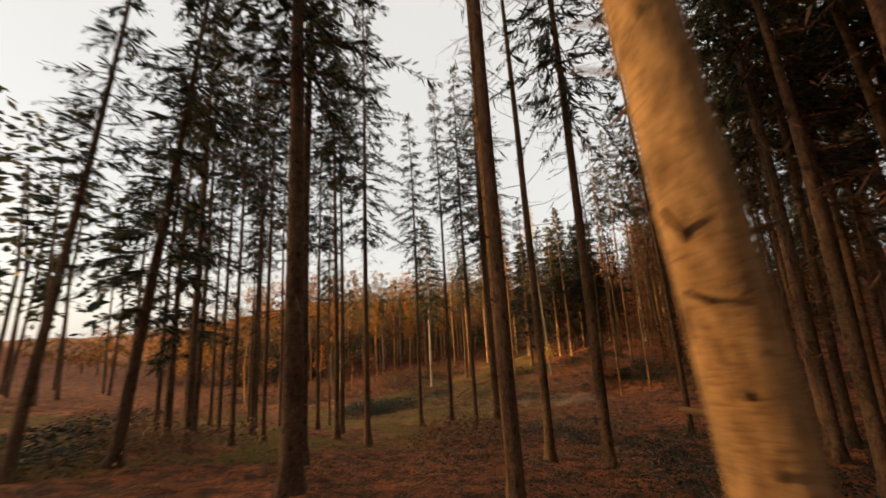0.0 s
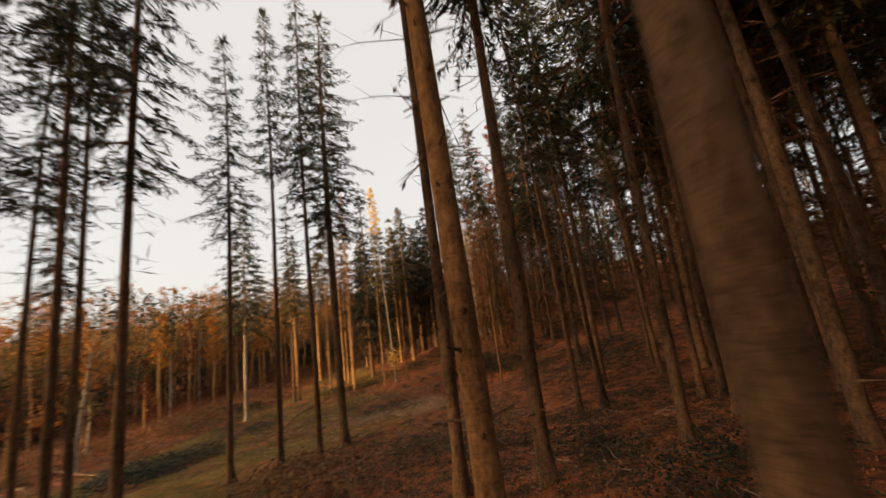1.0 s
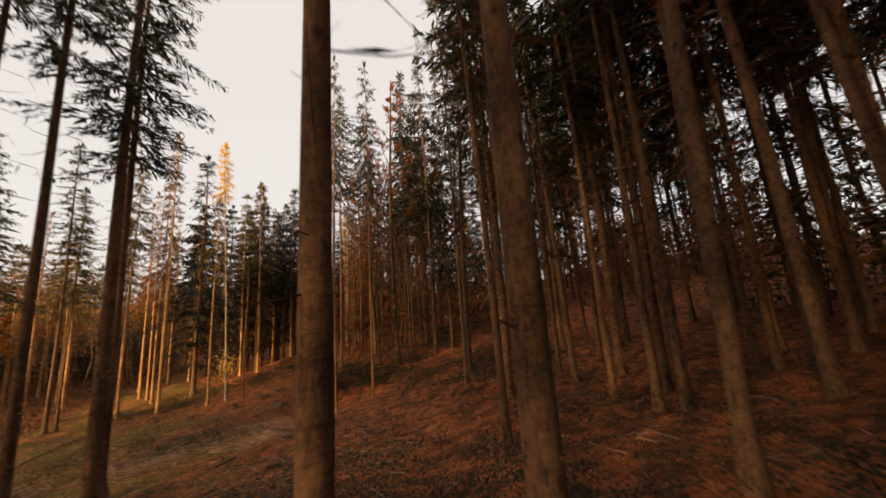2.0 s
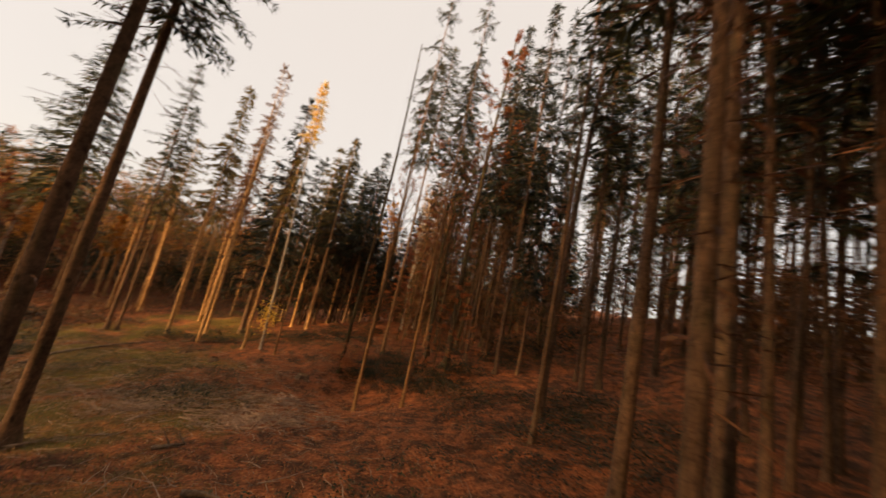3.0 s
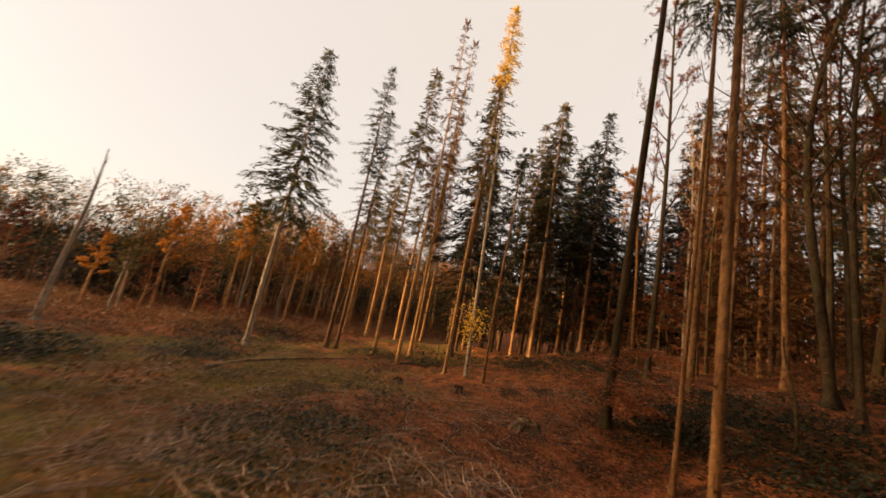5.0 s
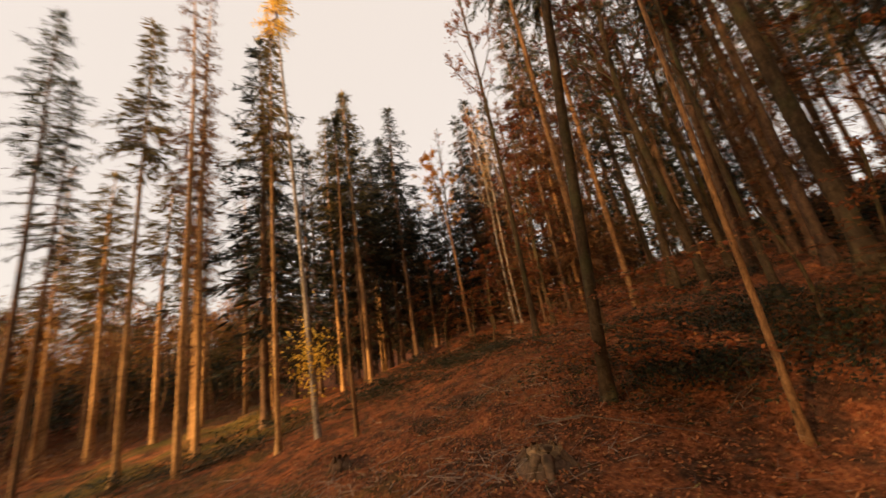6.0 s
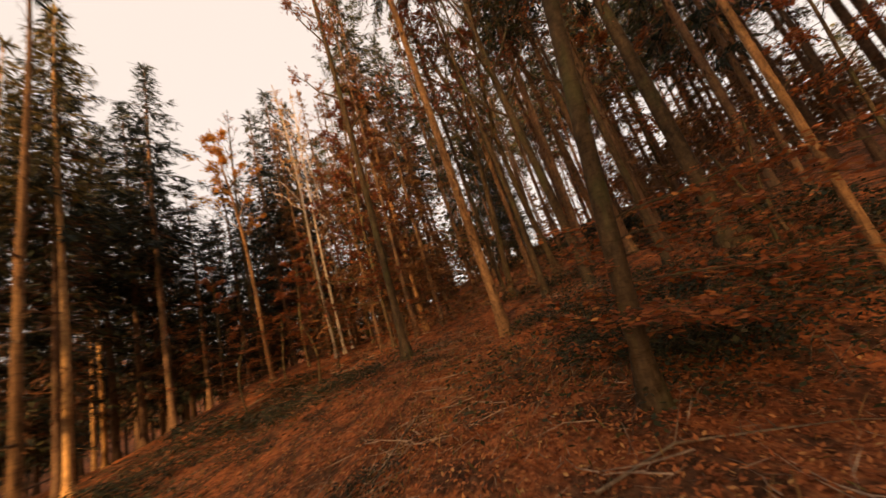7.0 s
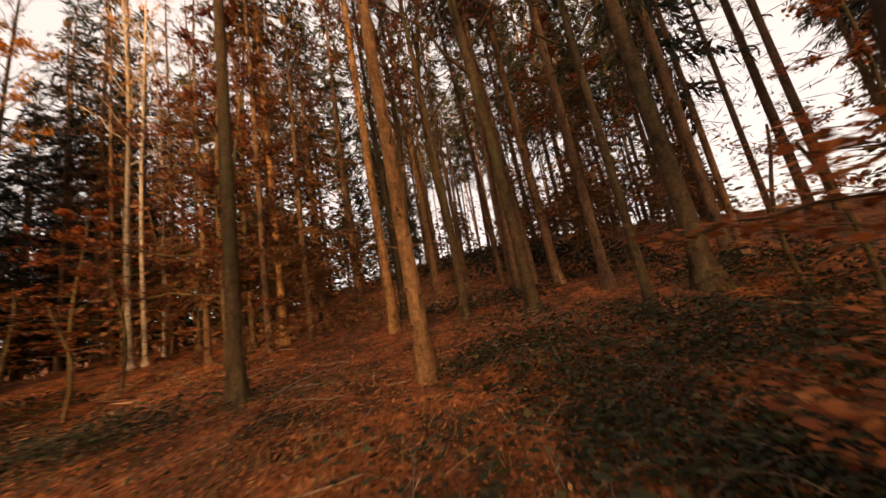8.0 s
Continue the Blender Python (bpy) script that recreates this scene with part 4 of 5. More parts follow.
plant(russet, [spot(-36.4, 17.6, 0, 0.8, 0.5), spot(-38.2, 23.2, 70, 0.9, 1.0), spot(-36.6, 28.0, 200, 1.0, 0.85), spot(-34.8, 14.0, 140, 0.7, 0.45), spot(-40.4, 31.5, 20, 1.0, 1.0), spot(-33.4, 7.6, 250, 0.8, 0.6)])
olive = broadleaf(135, "broadleaf_tree", "olive-brown tree with a light trunk at the wood edge", 12, 0.15, BIRCH_BARK, WARM_NEEDLES, limbs=20, leaves=2100, leaf=0.19, low=0.46, fork=0.6, reach=0.24, group=EDGE_TREES)
plant(olive, [spot(-38.4, 21.4, 0, 1.0, 0.95), spot(-39.4, 25.4, 110, 1.0, 0.9), spot(-35.0, 12.6, 230, 0.8, 0.45), spot(-38.6, 13.4, 40, 0.8, 0.5)])


# --- far woods
def far_wood(name, label, mats, count, place, seed, spiky, tall_=(11, 18), n=200, wide=1.0, size=1.0, low=0.2, thick=0.62, keep=lambda x, y, g: True, felled=lambda x, y: False):
    g, bend = np.random.default_rng(seed), np.random.default_rng(seed + 1000)
    stems, crown = Shape(), Shape()
    for _ in range(count):
        x, y = place(g)
        if open_wedge(x, y) or not keep(x, y, g):
            continue
        z, h = gz(x, y), g.uniform(*tall_)
        b, c = bend.normal(0, 0.3, 2), bend.normal(0, 0.5, 2)
        wood, leafage = (Shape(), Shape()) if felled(x, y) else (stems, crown)
        wood.tube([(x, y, z - 0.3), (x + b[0], y + b[1], z + h * 0.4), (x + g.normal(0, 0.2) + c[0], y + c[1], z + h * 0.8)], [0.012 * h * thick, 0.009 * h * thick, 0.003 * h], 5)
        w = g.random(n) ** (0.8 if spiky else 1.0)
        lo = (0.05 if wide < 1 else 0.25) if spiky else low
        rad = (2.3 * (1 - w) + 0.15) if spiky else 2.9 * np.sqrt(np.clip(1 - (2 * w - 0.85) ** 2 / 1.5, 0.03, 1))
        a, rad = g.random(n) * 6.283, rad * wide
        if not spiky:  # leaves gather in clumps on the limbs
            pick = bend.integers(0, max(7, n // 34), n)
            jitter = bend.normal(0, 1, (n, 2))
            w, a, rad = np.clip(w[pick] + 0.030 * jitter[:, 0], 0, 1), a[pick] + 0.22 * jitter[:, 1], rad[pick]
        rr = rad * np.sqrt(g.uniform(0.15, 1, n))
        if not spiky:
            rr = rr[pick] + 0.30 * bend.normal(0, 1, n)
        p = np.stack([x + rr * np.cos(a), y + rr * np.sin(a), z + h * (lo + (1 - lo) * w)], -1) + g.normal(0, 0.25, (n, 3))
        d = unit(np.stack([np.cos(a), np.sin(a), g.uniform(-0.6, 0.3, n) if spiky else g.uniform(-0.8, 1.0, n)], -1))
        leafage.blades(p, d, size * g.uniform(0.35, 0.85, n), size * g.uniform(0.16, 0.38, n), g.standard_normal((n, 3)))
    ob = tagged(new(name), label, "woodland", kind="stuff")
    part("stems", stems.mesh("stems", mats[0]), ob)
    part("foliage", crown.mesh("foliage", mats[1]), ob)


def ring(lo, hi, a0, a1):
    def place(g):
        r, a = math.sqrt(g.uniform(lo * lo, hi * hi)), radians(g.uniform(a0, a1))
        return -6 + r * math.cos(a), 15 + r * math.sin(a)
    return place


def beyond_crest(x, y, g):
    """The wood thins out over the north-eastern crest, so that the sky shows low between the poles."""
    a = math.degrees(math.atan2(y - 18, x + 7.5))
    return not (10 < a < 60 and g.random() < 0.45)


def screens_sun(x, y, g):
    """Keeps unseen south-western trees by sun lane: dense middle for shade, thin ends."""
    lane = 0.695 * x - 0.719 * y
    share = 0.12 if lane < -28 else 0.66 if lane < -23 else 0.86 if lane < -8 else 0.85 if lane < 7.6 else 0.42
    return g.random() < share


def sun_gap(x, y, g):
    """Leaves out most western trees in one added lane, so low sun reaches the row."""
    return not (-41.5 < 0.695 * x - 0.719 * y < -28 and y < 19 and g.random() < 0.85)


def clear_of_lone(x, y, g):
    return sun_gap(x, y, g) and math.hypot(x + 24.3, y - 17.5) > 8.5 and x < -27.5


far_wood("wood_edge", "autumn wood edge with orange crowns over pale upright stems", (PALE_BARK, AUTUMN_WOOD), 40, ring(36, 50, 128, 190), 207, False, (5.5, 13.5), 520, 0.72, size=0.42, low=0.56, thick=1.15, keep=clear_of_lone)
far_wood("olive_wood_edge", "olive-brown trees standing between the orange ones", (PALE_BARK, WARM_NEEDLES), 22, ring(35, 49, 128, 190), 220, False, (6, 13), 560, 0.72, size=0.42, low=0.50, thick=1.15, keep=clear_of_lone)
far_wood("rust_broadleaf_edge", "dark rust-red trees standing between the orange ones", (PALE_BARK, RUST_BEECH), 16, ring(35, 49, 128, 190), 221, False, (7, 11), 560, 0.72, size=0.42, low=0.46, thick=1.15, keep=clear_of_lone)
far_wood("southern_wood_edge", "low autumn wood edge with orange crowns over pale stems", (PALE_BARK, AUTUMN_WOOD), 16, ring(29, 42, 189, 206), 218, False, (7, 9.5), 720, 0.8, size=0.40, low=0.34, thick=1.0, keep=clear_of_lone)
far_wood("rust_wood_edge", "rust-red bracken and young beeches along the wood edge", (BEECH_BARK, RUST_BEECH), 70, ring(29, 40, 128, 192), 213, False, (0.6, 1.7), 240, 0.5, size=0.24, low=0.02, thick=0.5, keep=clear_of_lone)
far_wood("hollow_wood", "dense wood beyond the clearing that darkens its own edge", (SPRUCE_BARK, NEEDLES), 56, ring(43, 64, 176, 194), 217, False, (6, 11), 420, 0.9, size=0.5, low=0.15, keep=sun_gap)
# added near-black trees stand in for shade between the edge trunks
far_wood("edge_understorey", "dark young spruces added as the shade inside the wood edge", (SPRUCE_BARK, DARK_NEEDLES), 150, ring(40, 54, 126, 192), 219, True, (3.0, 6.5), 200, 0.95, size=0.6, keep=sun_gap)
far_wood("near_broadleaf_wood", "autumn wood with orange and ochre crowns", (BEECH_BARK, AUTUMN_WOOD), 110, ring(48, 76, 98, 172), 214, False, (9, 14), 420, 0.95, size=0.6, low=0.22, thick=0.5)
far_wood("far_broadleaf_wood", "autumn hillside wood with orange and ochre crowns", (BEECH_BARK, AUTUMN_WOOD), 260, ring(76, 155, 98, 176), 201, False, (12, 18), 190, low=0.08, thick=0.45)
far_wood("valley_wood", "low autumn wood in the hollow beyond the clearing", (BEECH_BARK, AUTUMN_WOOD), 110, ring(52, 120, 170, 197), 215, False, (6, 11), 220, 0.9, size=0.7, low=0.35, thick=0.5, keep=sun_gap)
far_wood("far_mixed_wood", "olive-green crowns scattered through the hillside wood", (PALE_BARK, WARM_NEEDLES), 80, ring(32, 130, 104, 172), 208, False, (9, 15), 260, 0.8, size=0.6, keep=clear_of_lone)
far_wood("edge_spruces", "dark green spruces standing along the wood edge", (SPRUCE_BARK, NEEDLES), 64, ring(34, 52, 128, 190), 216, True, (5, 12.5), 460, 0.9, size=0.40, keep=clear_of_lone)
# unseen sun blockers; felled only leaves out trees that would shade the row
far_wood("rear_wood", "unseen tall wood added behind the clearing to keep it in shade", (SPRUCE_BARK, NEEDLES), 300, ring(38, 90, 205, 305), 204, True, (17, 26), 120, size=1.5, keep=screens_sun, felled=lambda x, y: 0.695 * x - 0.719 * y < -27.5)
far_wood("rear_tall_wood", "unseen tall spruces added far behind the clearing to block the sun", (SPRUCE_BARK, NEEDLES), 130, ring(45, 85, 205, 265), 212, True, (25, 32), 90, size=1.5,
         keep=lambda x, y, g: -22 < 0.695 * x - 0.719 * y < -15)
far_wood("far_spruce_wood", "distant dark green spruces among the autumn wood", (SPRUCE_BARK, NEEDLES), 70, ring(46, 120, 95, 172), 202, True)
far_wood("slope_spruce_wood", "dark spruce wood closing the slope and the rear", (SPRUCE_BARK, NEEDLES), 260, ring(34, 80, -75, 95), 203, True, n=160, keep=lambda x, y, g: beyond_crest(x, y, g) and not (22 < math.degrees(math.atan2(x - 1, y + 5)) < 62 and g.random() < 0.3))
def east_patch(g):
    return g.uniform(14, 36), g.uniform(12, 38)


far_wood("east_understorey", "rusty young trees on the eastern slope", (SPRUCE_BARK, RUST_NEEDLES), 64, east_patch, 209, True, (2, 6.5), 260, 0.8, size=0.65)
def north_patch(g):
    return g.uniform(-7, 10), g.uniform(34, 54)


far_wood("north_understorey", "dark young spruces behind the leafy slope", (SPRUCE_BARK, NEEDLES), 50, north_patch, 210, True, (4, 10), 280, 0.8, size=0.6, keep=beyond_crest)
far_wood("copper_understorey", "rust-brown undergrowth behind the leafy slope", (SPRUCE_BARK, RUST_NEEDLES), 40, lambda g: (g.uniform(-6, 8), g.uniform(30, 44)), 211, True, (2, 6), 320, 0.8, size=0.42, keep=beyond_crest)
far_wood("slope_thicket", "low thicket of young spruce and bracken on the crest", (SPRUCE_BARK, RUST_NEEDLES), 150, ring(19, 40, -65, 12), 205, True, (1.5, 4.5), 150, 0.7, size=0.6, keep=lambda x, y, g: x > 13.5 or y > 27)
far_wood("young_spruce_thicket", "dark young spruces under the tall stand", (SPRUCE_BARK, NEEDLES), 110, ring(17, 42, -70, 12), 206, True, (2.5, 7), 190, 0.75, size=0.7, keep=lambda x, y, g: x > 15)


# ---------------------------------------------------------------- floor details
def shrub(seed, label, mat, leaves=520, name="bramble_bush", group="low brambles on the forest floor"):
    g = np.random.default_rng(seed)
    ob = tagged(new(name), label, "bush", group)
    wood, crown = Shape(), Shape()
    for _ in range(8):
        a, ln = g.random() * 6.283, g.uniform(0.35, 1.0)
        b = np.array([g.normal(0, 0.25), g.normal(0, 0.25), -0.05])
        q = np.linspace(0, 1, 4)
        line = b + np.outer(q * ln, [math.cos(a), math.sin(a), 0]) + np.outer(0.55 * ln * np.sin(q * 2.4), [0, 0, 1])
        wood.tube(line, np.linspace(0.006, 0.002, 4), 3)
    a, rr, up = g.random(leaves) * 6.283, np.sqrt(g.random(leaves)), g.random(leaves) ** 0.7
    lump = 1 + 0.25 * np.sin(3 * a + g.random() * 6)
    p = np.stack([0.95 * rr * lump * np.cos(a), 0.95 * rr * lump * np.sin(a), 0.02 + 0.55 * up * np.sqrt(1.02 - rr * rr)], -1) + g.normal(0, 0.04, (leaves, 3))
    crown.blades(p, unit(g.standard_normal((leaves, 3)) * [1, 1, 0.5]), g.uniform(0.05, 0.11, leaves), g.uniform(0.028, 0.06, leaves), g.standard_normal((leaves, 3)))
    tagged(part("stem_work", wood.mesh("stem_work", DEAD_WOOD), ob), kind="stuff")
    tagged(part("leafage", crown.mesh("leafage", mat), ob), kind="stuff")
    return ob


green = [shrub(301 + k, "low dark green bramble patch", BRAMBLE, 220) for k in range(3)]
green_spots = [[] for _ in green]
patches = [(-9, 13), (-1.8, 17.3), (1.7, 14.3), (4.5, 8.2), (-1.0, 8.0), (-0.9, 17.5), (3.0, 14.3), (-19.4, 9.1), (-20, 7.2), (-8.4, 13), (-3.6, 18.6), (-1.4, 18.0), (-27.4, 22.4),
           (-29.6, 16.8), (-32.9, 22.3), (-17.3, 24.2), (-11.6, 25.7), (-10.1, 26.5), (-9.3, 15.2), (-11.5, 14.3), (-3.2, 17.4), (-8.8, 29.8), (-12.3, 29.0),
           (-2.9, 18.0), (-6.5, 23.4), (-9.1, 26.9), (-4.05, 20.2), (-1.3, 23.1), (-3.2, 19.9), (-4.6, 19.1), (-7.4, 24.2), (-2.9, 3.7), (2.9, 4.0), (4.7, 5.2), (1.8, 3.4), (8.5, 4.2),
           (-21.2, 9.1), (-0.6, 3.0), (-2.8, 1.9), (-0.1, 16.2), (-4.7, 18.7), (-4.4, 18.1), (-2.9, 17.5), (-0.5, 16.9), (0.6, 15.2), (-2.6, 19.2)]
patches += [(-13, 26), (-14.5, 25.2), (-11.2, 24.3), (-15.6, 23.2), (-13.3, 22.7), (-10.4, 23.2), (-12.4, 27.4), (-11.0, 28.0), (-9.8, 25.4)]
patches += [(-2.3, 3.7), (-1.2, 5.4), (3.9, 0.5), (-2.4, 4.3), (-3.7, 4.2), (-1.1, 5.3), (3.1, 5.9), (4.5, 4.8), (7.8, 5.4), (5.4, 2.5), (-22.9, 10.6), (-26.4, 10.7), (-9.6, 12.7), (-7.6, 12.1), (-14.2, 13.9), (-18.9, 9.6),
            (-20.3, 6.1), (-8.8, 13.2), (-19.6, 14.6), (1.3, 11.2), (-27.8, 21.5), (-4.9, 18.9), (-4.6, 18.5), (-4.95, 19.4), (-4.35, 20.35), (-4.3, 18.0), (-7.5, 23.9), (-8.3, 25.0), (-8.8, 23.9), (-7.3, 22.5), (-7.9, 29.1), (2.0, -1.6), (3.4, -2.4)]
patches += free_spots(26, -31, -9, 5, 26, 2.2, lambda x, y: x < -9.5 - 0.1 * abs(y - 15))
patches += free_spots(12, 1.5, 13, -3, 16, 2.0, lambda x, y: True) + free_spots(12, -0.5, 3.5, 13, 20, 1.0, lambda x, y: True) + free_spots(10, 3.5, 9, 13, 21, 1.2, lambda x, y: True) + free_spots(16, -7, 6, -6, 6, 1.6, lambda x, y: True)
for n, (x, y) in enumerate(patches):
    for k in range(3 if n < 46 else 2):
        xx, yy = x + 0.75 * math.cos(n * 2.1 + k * 2.6) * k, y + 0.75 * math.sin(n * 2.1 + k * 2.6) * k
        w = 0.75 + 0.5 * ((n * 7 + k * 3) % 10) / 10
        green_spots[(n + k) % 3].append(spot(xx, yy, n * 37 + k * 100, w, w * 0.5, 0.0))
for n, (x, y) in enumerate([(-20.3, 6.1), (-19.8, 7.2), (-19.0, 8.4), (-18.9, 9.6), (-20.8, 8.9), (-21.6, 7.4), (-19.5, 14.9), (-20.6, 15.6), (-27.7, 21.5), (-29.0, 20.6), (-33.0, 18.0), (-31.6, 19.2), (-26.4, 22.6), (-28.0, 23.4), (-15.6, 23.6), (-14.2, 24.4), (-18.6, 20.9)]):
    green_spots[n % 3].append(spot(x, y, n * 71, 1.35 + 0.12 * (n % 4), 1.0 + 0.12 * (n % 5), 0.0))
for p, s_ in zip(green, green_spots):
    plant(p, s_)
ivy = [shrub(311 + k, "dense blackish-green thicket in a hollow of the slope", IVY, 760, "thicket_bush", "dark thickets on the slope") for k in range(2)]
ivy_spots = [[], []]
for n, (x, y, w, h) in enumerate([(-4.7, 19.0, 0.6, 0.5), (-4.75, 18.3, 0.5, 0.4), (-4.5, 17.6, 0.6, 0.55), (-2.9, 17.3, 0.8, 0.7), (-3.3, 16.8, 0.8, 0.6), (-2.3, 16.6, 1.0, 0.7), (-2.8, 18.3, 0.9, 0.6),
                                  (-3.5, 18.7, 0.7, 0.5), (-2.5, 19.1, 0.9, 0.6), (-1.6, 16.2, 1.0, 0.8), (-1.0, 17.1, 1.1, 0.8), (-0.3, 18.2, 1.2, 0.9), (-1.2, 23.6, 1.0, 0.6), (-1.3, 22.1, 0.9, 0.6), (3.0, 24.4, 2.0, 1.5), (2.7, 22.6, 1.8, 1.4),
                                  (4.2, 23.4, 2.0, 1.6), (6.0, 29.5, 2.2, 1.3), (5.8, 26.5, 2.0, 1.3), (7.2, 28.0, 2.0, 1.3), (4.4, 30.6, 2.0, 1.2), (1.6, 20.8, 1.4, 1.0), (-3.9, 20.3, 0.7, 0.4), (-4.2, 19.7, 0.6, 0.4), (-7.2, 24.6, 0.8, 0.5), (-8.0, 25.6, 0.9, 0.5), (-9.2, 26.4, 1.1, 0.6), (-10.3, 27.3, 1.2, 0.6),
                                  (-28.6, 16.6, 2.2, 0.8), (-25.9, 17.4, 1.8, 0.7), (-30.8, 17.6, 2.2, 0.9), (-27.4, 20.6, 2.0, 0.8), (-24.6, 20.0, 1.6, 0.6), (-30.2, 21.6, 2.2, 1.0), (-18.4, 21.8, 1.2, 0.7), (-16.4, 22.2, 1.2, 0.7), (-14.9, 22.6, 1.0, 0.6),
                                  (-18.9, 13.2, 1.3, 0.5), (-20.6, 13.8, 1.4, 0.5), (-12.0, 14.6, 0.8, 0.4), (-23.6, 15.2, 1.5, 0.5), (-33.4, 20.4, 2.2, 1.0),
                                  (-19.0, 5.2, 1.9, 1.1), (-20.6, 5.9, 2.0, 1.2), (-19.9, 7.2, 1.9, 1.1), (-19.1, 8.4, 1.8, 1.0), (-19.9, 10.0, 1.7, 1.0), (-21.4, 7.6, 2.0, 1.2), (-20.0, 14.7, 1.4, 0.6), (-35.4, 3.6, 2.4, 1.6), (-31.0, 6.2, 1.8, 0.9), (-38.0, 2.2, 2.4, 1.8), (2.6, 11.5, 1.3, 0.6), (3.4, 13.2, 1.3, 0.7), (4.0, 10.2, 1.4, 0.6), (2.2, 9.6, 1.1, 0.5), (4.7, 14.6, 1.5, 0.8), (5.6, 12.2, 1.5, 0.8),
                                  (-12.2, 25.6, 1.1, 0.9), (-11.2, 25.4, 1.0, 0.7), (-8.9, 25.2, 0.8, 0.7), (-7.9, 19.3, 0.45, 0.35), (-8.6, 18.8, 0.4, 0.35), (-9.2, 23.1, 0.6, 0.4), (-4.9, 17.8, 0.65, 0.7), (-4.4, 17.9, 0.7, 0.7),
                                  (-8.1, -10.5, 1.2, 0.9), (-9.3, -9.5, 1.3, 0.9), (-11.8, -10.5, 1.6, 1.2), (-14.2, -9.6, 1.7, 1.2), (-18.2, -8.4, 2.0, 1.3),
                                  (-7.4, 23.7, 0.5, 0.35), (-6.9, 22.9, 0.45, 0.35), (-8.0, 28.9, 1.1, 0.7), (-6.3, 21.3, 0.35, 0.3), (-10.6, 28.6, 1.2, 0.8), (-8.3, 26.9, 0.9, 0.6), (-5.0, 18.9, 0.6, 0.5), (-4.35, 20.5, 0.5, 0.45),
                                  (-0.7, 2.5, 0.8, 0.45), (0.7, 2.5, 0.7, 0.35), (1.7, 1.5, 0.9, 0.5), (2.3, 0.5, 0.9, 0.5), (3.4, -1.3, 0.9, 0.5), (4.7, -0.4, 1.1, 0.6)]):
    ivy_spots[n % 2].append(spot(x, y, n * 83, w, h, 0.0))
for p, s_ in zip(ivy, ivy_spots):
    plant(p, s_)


def stump(x, y, r, h, seed, label):
    g = np.random.default_rng(seed)
    ob = tagged(new("tree_stump"), label, "stump", "cut stumps on the clearing")
    sh = Shape()
    sh.tube([(0, 0, -0.25), (0, 0, -0.02), (0, 0, 0.12), (0, 0, h * 0.7), (0, 0, h)], [r * 1.75, r * 1.45, r * 1.12, r, r * 0.97], 18, g, 0.06, 0.35)
    for k in range(6):
        a = k * 1.05 + g.uniform(-0.3, 0.3)
        o = np.array([math.cos(a), math.sin(a), 0])
        sh.tube([o * r * 0.8 + [0, 0, 0.16], o * r * 1.5 + [0, 0, 0.03], o * r * g.uniform(2.0, 2.7) + [0, 0, -0.12]], [r * 0.34, r * 0.24, r * 0.08], 7, g, 0.05)
    body = part("body", sh.mesh("body", SPRUCE_BARK, True), ob)
    top = Shape()
    ringz = [(0, 0, h - 0.01), (0.0, 0.0, h + 0.012), (0, 0, h + 0.014), (0, 0, h + 0.006)]
    top.tube(ringz, [r * 0.985, r * 0.95, r * 0.5, r * 0.01], 18, g, 0.012)
    for k in range(16):  # splinters left by the felling cut
        a, w = g.random() * 6.283, r * g.uniform(0.3, 0.98)
        o = np.array([math.cos(a) * w, math.sin(a) * w, h - 0.01])
        top.tube([o, o + [0, 0, 0.02], o + g.normal(0, 0.008, 3) + [0, 0, h * g.uniform(0.2, 0.5)]], [0.016, 0.012, 0.003], 5)
    part("cut_face", top.mesh("cut_face", CUT_WOOD, True), body, "pale sawn top")
    ob.matrix_basis = pose(x, y, gz(x, y), g.uniform(-6, 6), g.uniform(-6, 6), g.uniform(0, 360))


for n, (x, y, r, h) in enumerate([(-6.9, 16.5, 0.20, 0.17), (-10.1, 18.3, 0.12, 0.07), (-12.1, 17.7, 0.15, 0.10), (-14.6, 18.8, 0.15, 0.12)]):
    stump(x, y, r, h, 400 + n, "weathered cut tree stump with spreading roots")


def brash(x, y, size, count, seed, label):
    g = np.random.default_rng(seed)
    sh = Shape()
    for _ in range(count):
        cx, cy, a = x + g.normal(0, size), y + g.normal(0, size * 0.7), g.random() * 3.14
        ln = 0.2 + (0.5 if y > 14 or x > 0 else 0.9) * g.random() ** 2.2
        p = np.array([cx, cy, gz(cx, cy) + g.uniform(0.01, 0.12)])
        d = np.array([math.cos(a), math.sin(a), g.normal(0, 0.10)]) * ln
        m = p + d * 0.5 + g.normal(0, 0.05, 3) * ln
        e = p + d
        e[2] = max(e[2], gz(e[0], e[1]) + 0.01)
        m[2] = max(m[2], gz(m[0], m[1]) + 0.01)
        r = g.uniform(0.003, 0.012) * (0.6 if size < 1.0 and y > 14 else 1.0)
        sh.tube([p, m, e], [r, r * 0.8, r * 0.4], 5)
    tagged(new("brash_pile", sh.mesh("brash_pile", BRASH_WOOD, True)), label, "branches", kind="stuff")


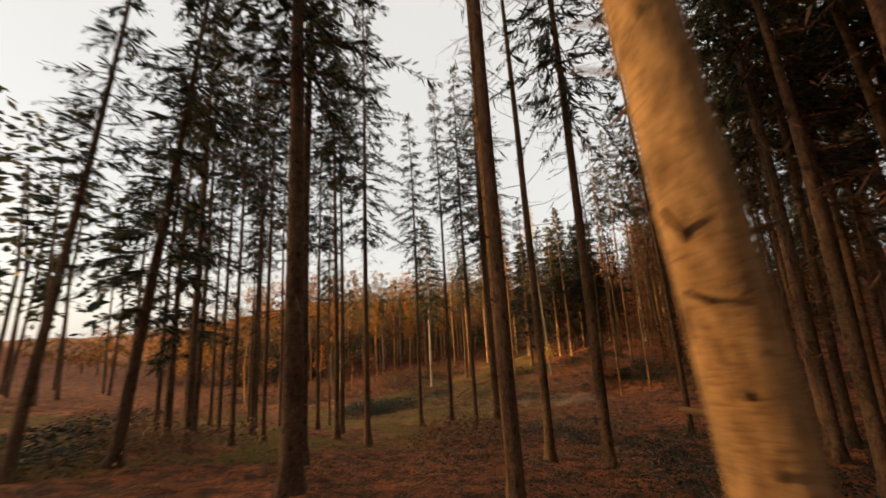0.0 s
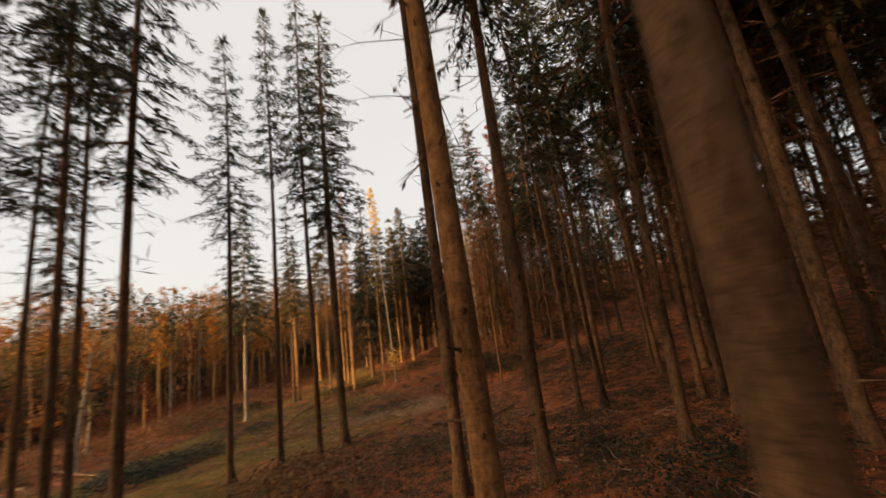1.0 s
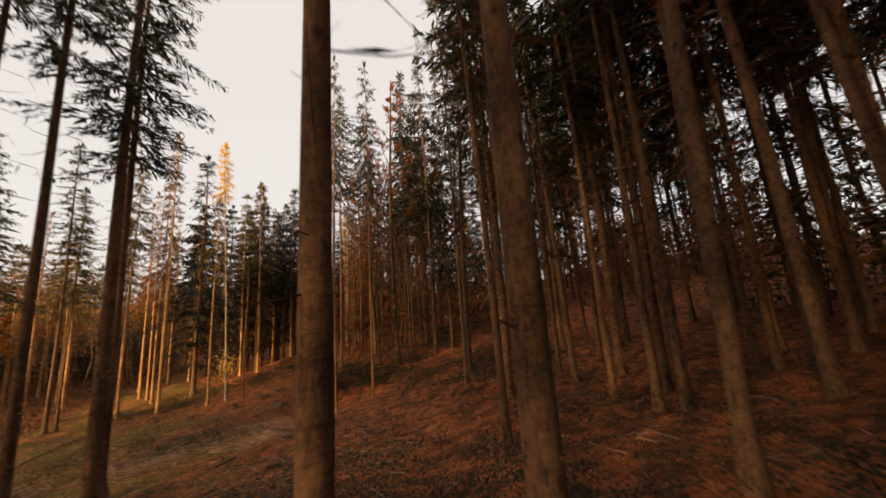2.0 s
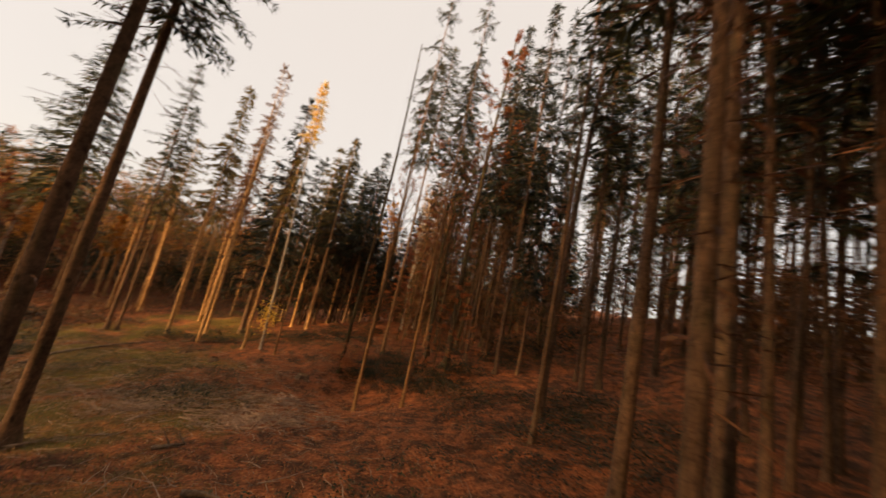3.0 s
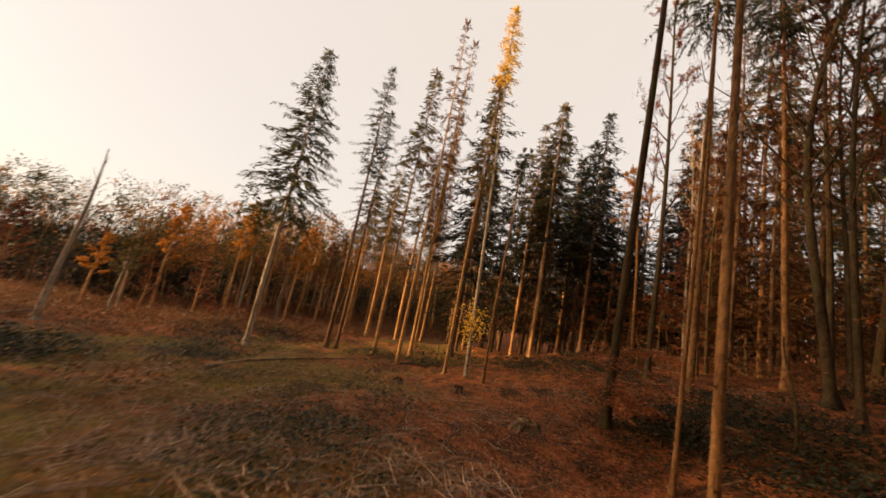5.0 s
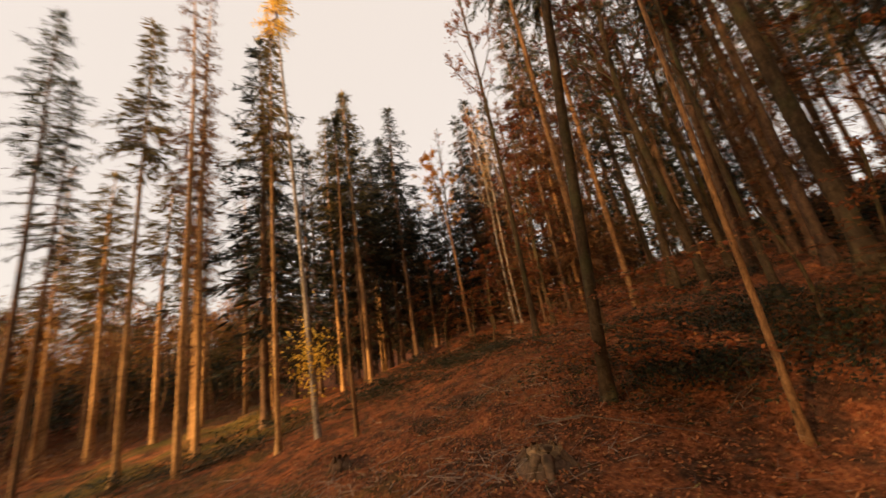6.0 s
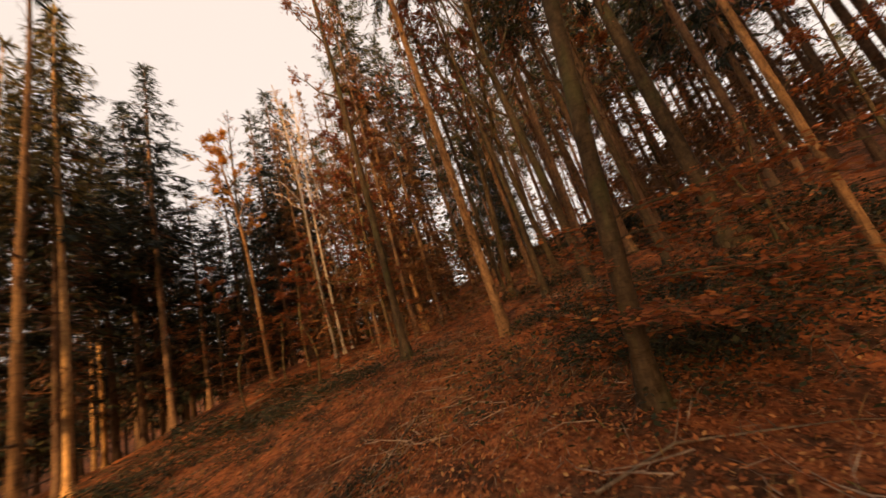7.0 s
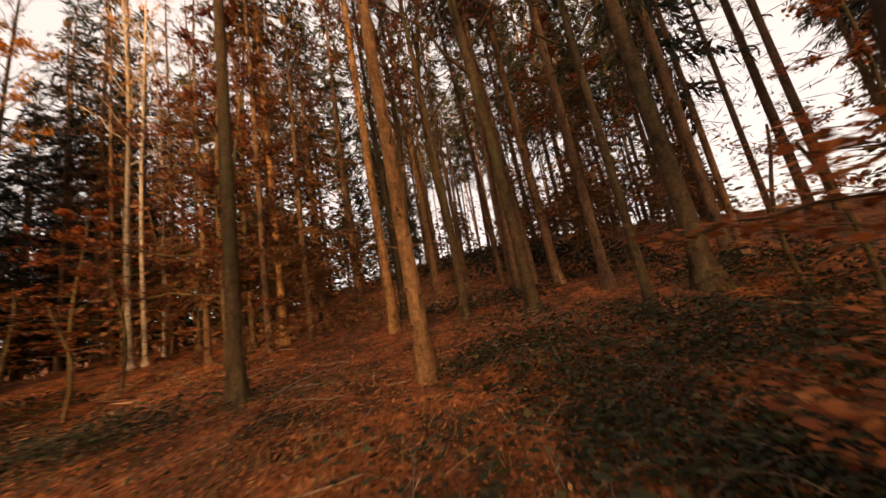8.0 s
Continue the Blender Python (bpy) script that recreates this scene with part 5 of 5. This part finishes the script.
rust = [shrub(341 + k, "rust-brown bracken and bilberry clump", RUST_NEEDLES, 330, "bracken_clump", "bracken clumps") for k in range(2)]
rust_spots = [[], []]
for n, (x, y) in enumerate([(-11, -7.4), (-10, -6.2), (-4.6, -0.2), (-5.4, 0.9), (-18, -7.3), (-16, -6.6), (-28, -3), (-25, -2), (-7, 2.1), (-6, 2.4), (-14.1, 11), (-3.1, -1.3), (-8.5, -9.4), (-7.4, -8.2), (-12.8, -4.9), (-21, -4.6), (-3.9, 0.8), (-13.5, -8), (-10.6, -8.6), (-13.0, -9.2), (-15.2, -8.2), (-17.0, -9.2), (-19.5, -8.4), (-22.0, -9.0)]):
    rust_spots[n % 2].append(spot(x, y, n * 51, 1.5 + 0.1 * (n % 5), 1.2 + 0.1 * (n % 4), 0.0))
ferns = free_spots(90, -46, -24, 6, 44, 1.0, lambda x, y: x < -25 - 0.1 * abs(y - 20)) + free_spots(40, -12, 14, 14, 40, 0.8, lambda x, y: x > -7 + 0.25 * abs(y - 22) and not (x < -1 and y < 19) and not (x < -3.5 and y < 24))
for n, (x, y) in enumerate(ferns):
    w = 1.0 + 0.7 * ((n * 7) % 10) / 10 + (0.8 if x < -20 else 0)
    rust_spots[n % 2].append(spot(x, y, n * 37, w, w * 0.8, 0.0))
for p, s_ in zip(rust, rust_spots):
    plant(p, s_)

for n, (x, y, s_, c) in enumerate([(-4.7, 11.1, 0.8, 240), (-9.3, 11.2, 1.3, 200), (-6.9, 12.2, 1.2, 160), (-7.0, 16.4, 0.8, 14), (-20.6, 17.2, 1.6, 110), (-7.6, 19.3, 0.5, 60), (-10.1, 16.7, 1.1, 70), (-7.3, 19.6, 0.8, 45), (-6.2, 17.6, 0.8, 10), (-5.6, 21.2, 0.9, 40), (-3.7, 20.2, 0.7, 40), (-7.9, 26.6, 1.6, 120), (-3.0, 6.0, 2.2, 160), (-13.5, 16.5, 2.5, 200), (1.0, 1.0, 2.6, 120), (-17.5, 13.0, 3.0, 220), (-12.0, 10.0, 2.5, 220), (-9.5, 7.0, 2.0, 130), (-17.9, 16.6, 0.9, 120), (-17.6, 19.6, 0.8, 90), (-23, 19, 2.6, 160), (-8.5, 15.0, 1.4, 60), (-5.9, 13.2, 0.7, 170), (-7.3, 16.5, 0.5, 60), (-27, 9.5, 2.5, 160), (-10.5, 13.0, 1.6, 150), (-8.9, 10.8, 0.7, 240), (-7.0, 11.2, 0.8, 200), (-5.4, 10.4, 0.6, 150), (-14.8, 12.0, 1.2, 160)]):
    brash(x, y, s_, c, 500 + n, "scattered dead branches left from felling")


def fallen_branch(pts, r, seed, label):
    g = np.random.default_rng(seed)
    p = np.array([(x, y, gz(x, y) + z) for x, y, z in pts])
    sh = Shape()
    sh.tube(p, np.linspace(r, r * 0.35, len(p)), 7, g, 0.04)
    for k in range(1, len(p)):
        b, d = p[k], unit(p[k] - p[k - 1] + g.normal(0, 0.35, 3))
        sh.tube([b, b + d * g.uniform(0.2, 0.5)], [r * 0.4, r * 0.1], 5)
    tagged(new("fallen_branch", sh.mesh("fallen_branch", DEAD_WOOD, True)), label, "branch", "fallen branches")


fallen_branch([(-6.9, 17.5, .03), (-6.3, 17.3, .04), (-5.7, 17.0, .03), (-5.2, 16.8, .05)], 0.013, 1, "long pale fallen branch on the leaves")
fallen_branch([(-7.9, 19.3, .05), (-7.4, 19.7, .10), (-7.1, 20.0, .05)], 0.018, 2, "crooked dead branch on the leaves")
fallen_branch([(-6.0, 22.2, .03), (-5.5, 22.5, .06), (-4.9, 22.4, .04)], 0.02, 3, "curved pale branch on the ground")
fallen_branch([(-4.3, 19.6, .05), (-3.8, 20.0, .14), (-3.4, 20.1, .08)], 0.014, 4, "thin arching branch above the brambles")
fallen_branch([(-16.9, 13.6, .08), (-17.7, 15.2, .10), (-18.1, 17.3, .09), (-17.9, 20.2, .06)], 0.075, 5, "pale felled stem lying across the clearing")
fallen_branch([(-17.2, 21.2, .06), (-15.2, 22.8, .06), (-13.2, 24.5, .05)], 0.05, 6, "long felled stem along the slope foot")
fallen_branch([(-5.95, 8.55, .04), (-5.7, 8.7, .05), (-5.45, 8.8, .04)], 0.06, 10, "short pale cut log lying on the clearing")
fallen_branch([(-3.8, 6.9, .04), (-3.5, 7.0, .05), (-3.25, 7.05, .04)], 0.06, 11, "short pale cut log lying on the clearing")
fallen_branch([(-33.0, 9.5, .10), (-29.0, 8.4, .12), (-25.5, 8.0, .08)], 0.09, 8, "pale felled log before the wood edge")
fallen_branch([(-32.0, 6.0, .10), (-28.5, 6.2, .10), (-26.0, 5.2, .08)], 0.08, 9, "pale felled log before the wood edge")
fallen_branch([(-10.5, 27.5, .06), (-8.8, 28.6, .12), (-7.0, 29.2, .08)], 0.04, 7, "fallen stem with rusty twigs")


def scatter(name, label, mat, regions, seed, size, upright=0.0, aspect=0.6):
    g = np.random.default_rng(seed)
    sh = Shape()
    for cx, cy, sx, sy, n in regions:
        x, y = g.normal(cx, sx, n), g.normal(cy, sy, n)
        p = np.stack([x, y, ground_z(x, y) + g.uniform(0.004, 0.035, n)], -1)
        d = unit(g.standard_normal((n, 3)) * np.array([1, 1, 0.28]) + np.array([0, 0, upright]))
        sh.blades(p, d, size * g.uniform(0.6, 1.4, n), size * aspect * g.uniform(0.7, 1.2, n), np.cross(d, [0, 0, 1.0]) + g.normal(0, 0.25, (n, 3)))
    tagged(new(name, sh.mesh(name, mat)), label, "leaves", kind="stuff")


scatter("leaf_litter", "fallen copper-brown beech leaves on the ground", LITTER_LEAF,
        [(-6.5, 17.5, 2.6, 2.6, 22000), (-5.5, 22, 2.2, 3.0, 15000), (-9, 14, 3.5, 3.0, 7000), (-3, 18, 2.5, 3, 12000), (-4, 8, 3.5, 3.5, 6000), (1.5, 3, 4, 5, 14000), (-14, 19, 5, 4, 9000), (-7, 28, 3, 4, 9000), (2, -4, 4, 4, 6000)], 601, 0.047)
scatter("dry_grass", "tufts of dry straw-coloured grass", STRAW,
        [(-6.3, 20.4, 0.8, 0.7, 420), (-7.0, 19.3, 0.9, 0.8, 260), (-8.5, 12.6, 1.5, 1.2, 900), (-9.0, 9.0, 2.5, 2.5, 1200), (-12.5, 13.0, 3, 3, 1600), (-4.0, 10.0, 1.8, 1.6, 300), (-16, 18, 4, 3, 1800), (-6.0, 6.5, 2, 2, 400), (-5.5, 19.0, 1.6, 2.0, 500)], 602, 0.20, 0.9, 0.045)
scatter("low_grass", "short olive grass and moss on the clearing", MOSS_BLADE,
        [(-12, 9, 4, 4, 9000), (-16, 15, 5, 4, 9000), (-8, 6, 2.5, 3, 5000), (-22, 14, 5, 6, 6000), (-3, -1, 4, 3, 4000), (-12, 24, 3, 2, 3000), (-6.5, 20.5, 1.2, 1.5, 900)], 603, 0.10, 0.8, 0.12)
scatter("twig_litter", "thin broken twigs strewn over the ground", TWIG_LITTER,
        [(-5, 10, 3, 3, 1800), (-9, 12, 3.5, 3.5, 2200), (-7, 18, 2.5, 2.5, 1500), (-14, 16, 4, 4, 1800), (-5, 22, 2, 3, 900), (1, 3, 5, 5, 1800), (-19, 18, 4, 4, 1200), (2, -4, 4, 4, 900)], 604, 0.20, 0.03, 0.05)
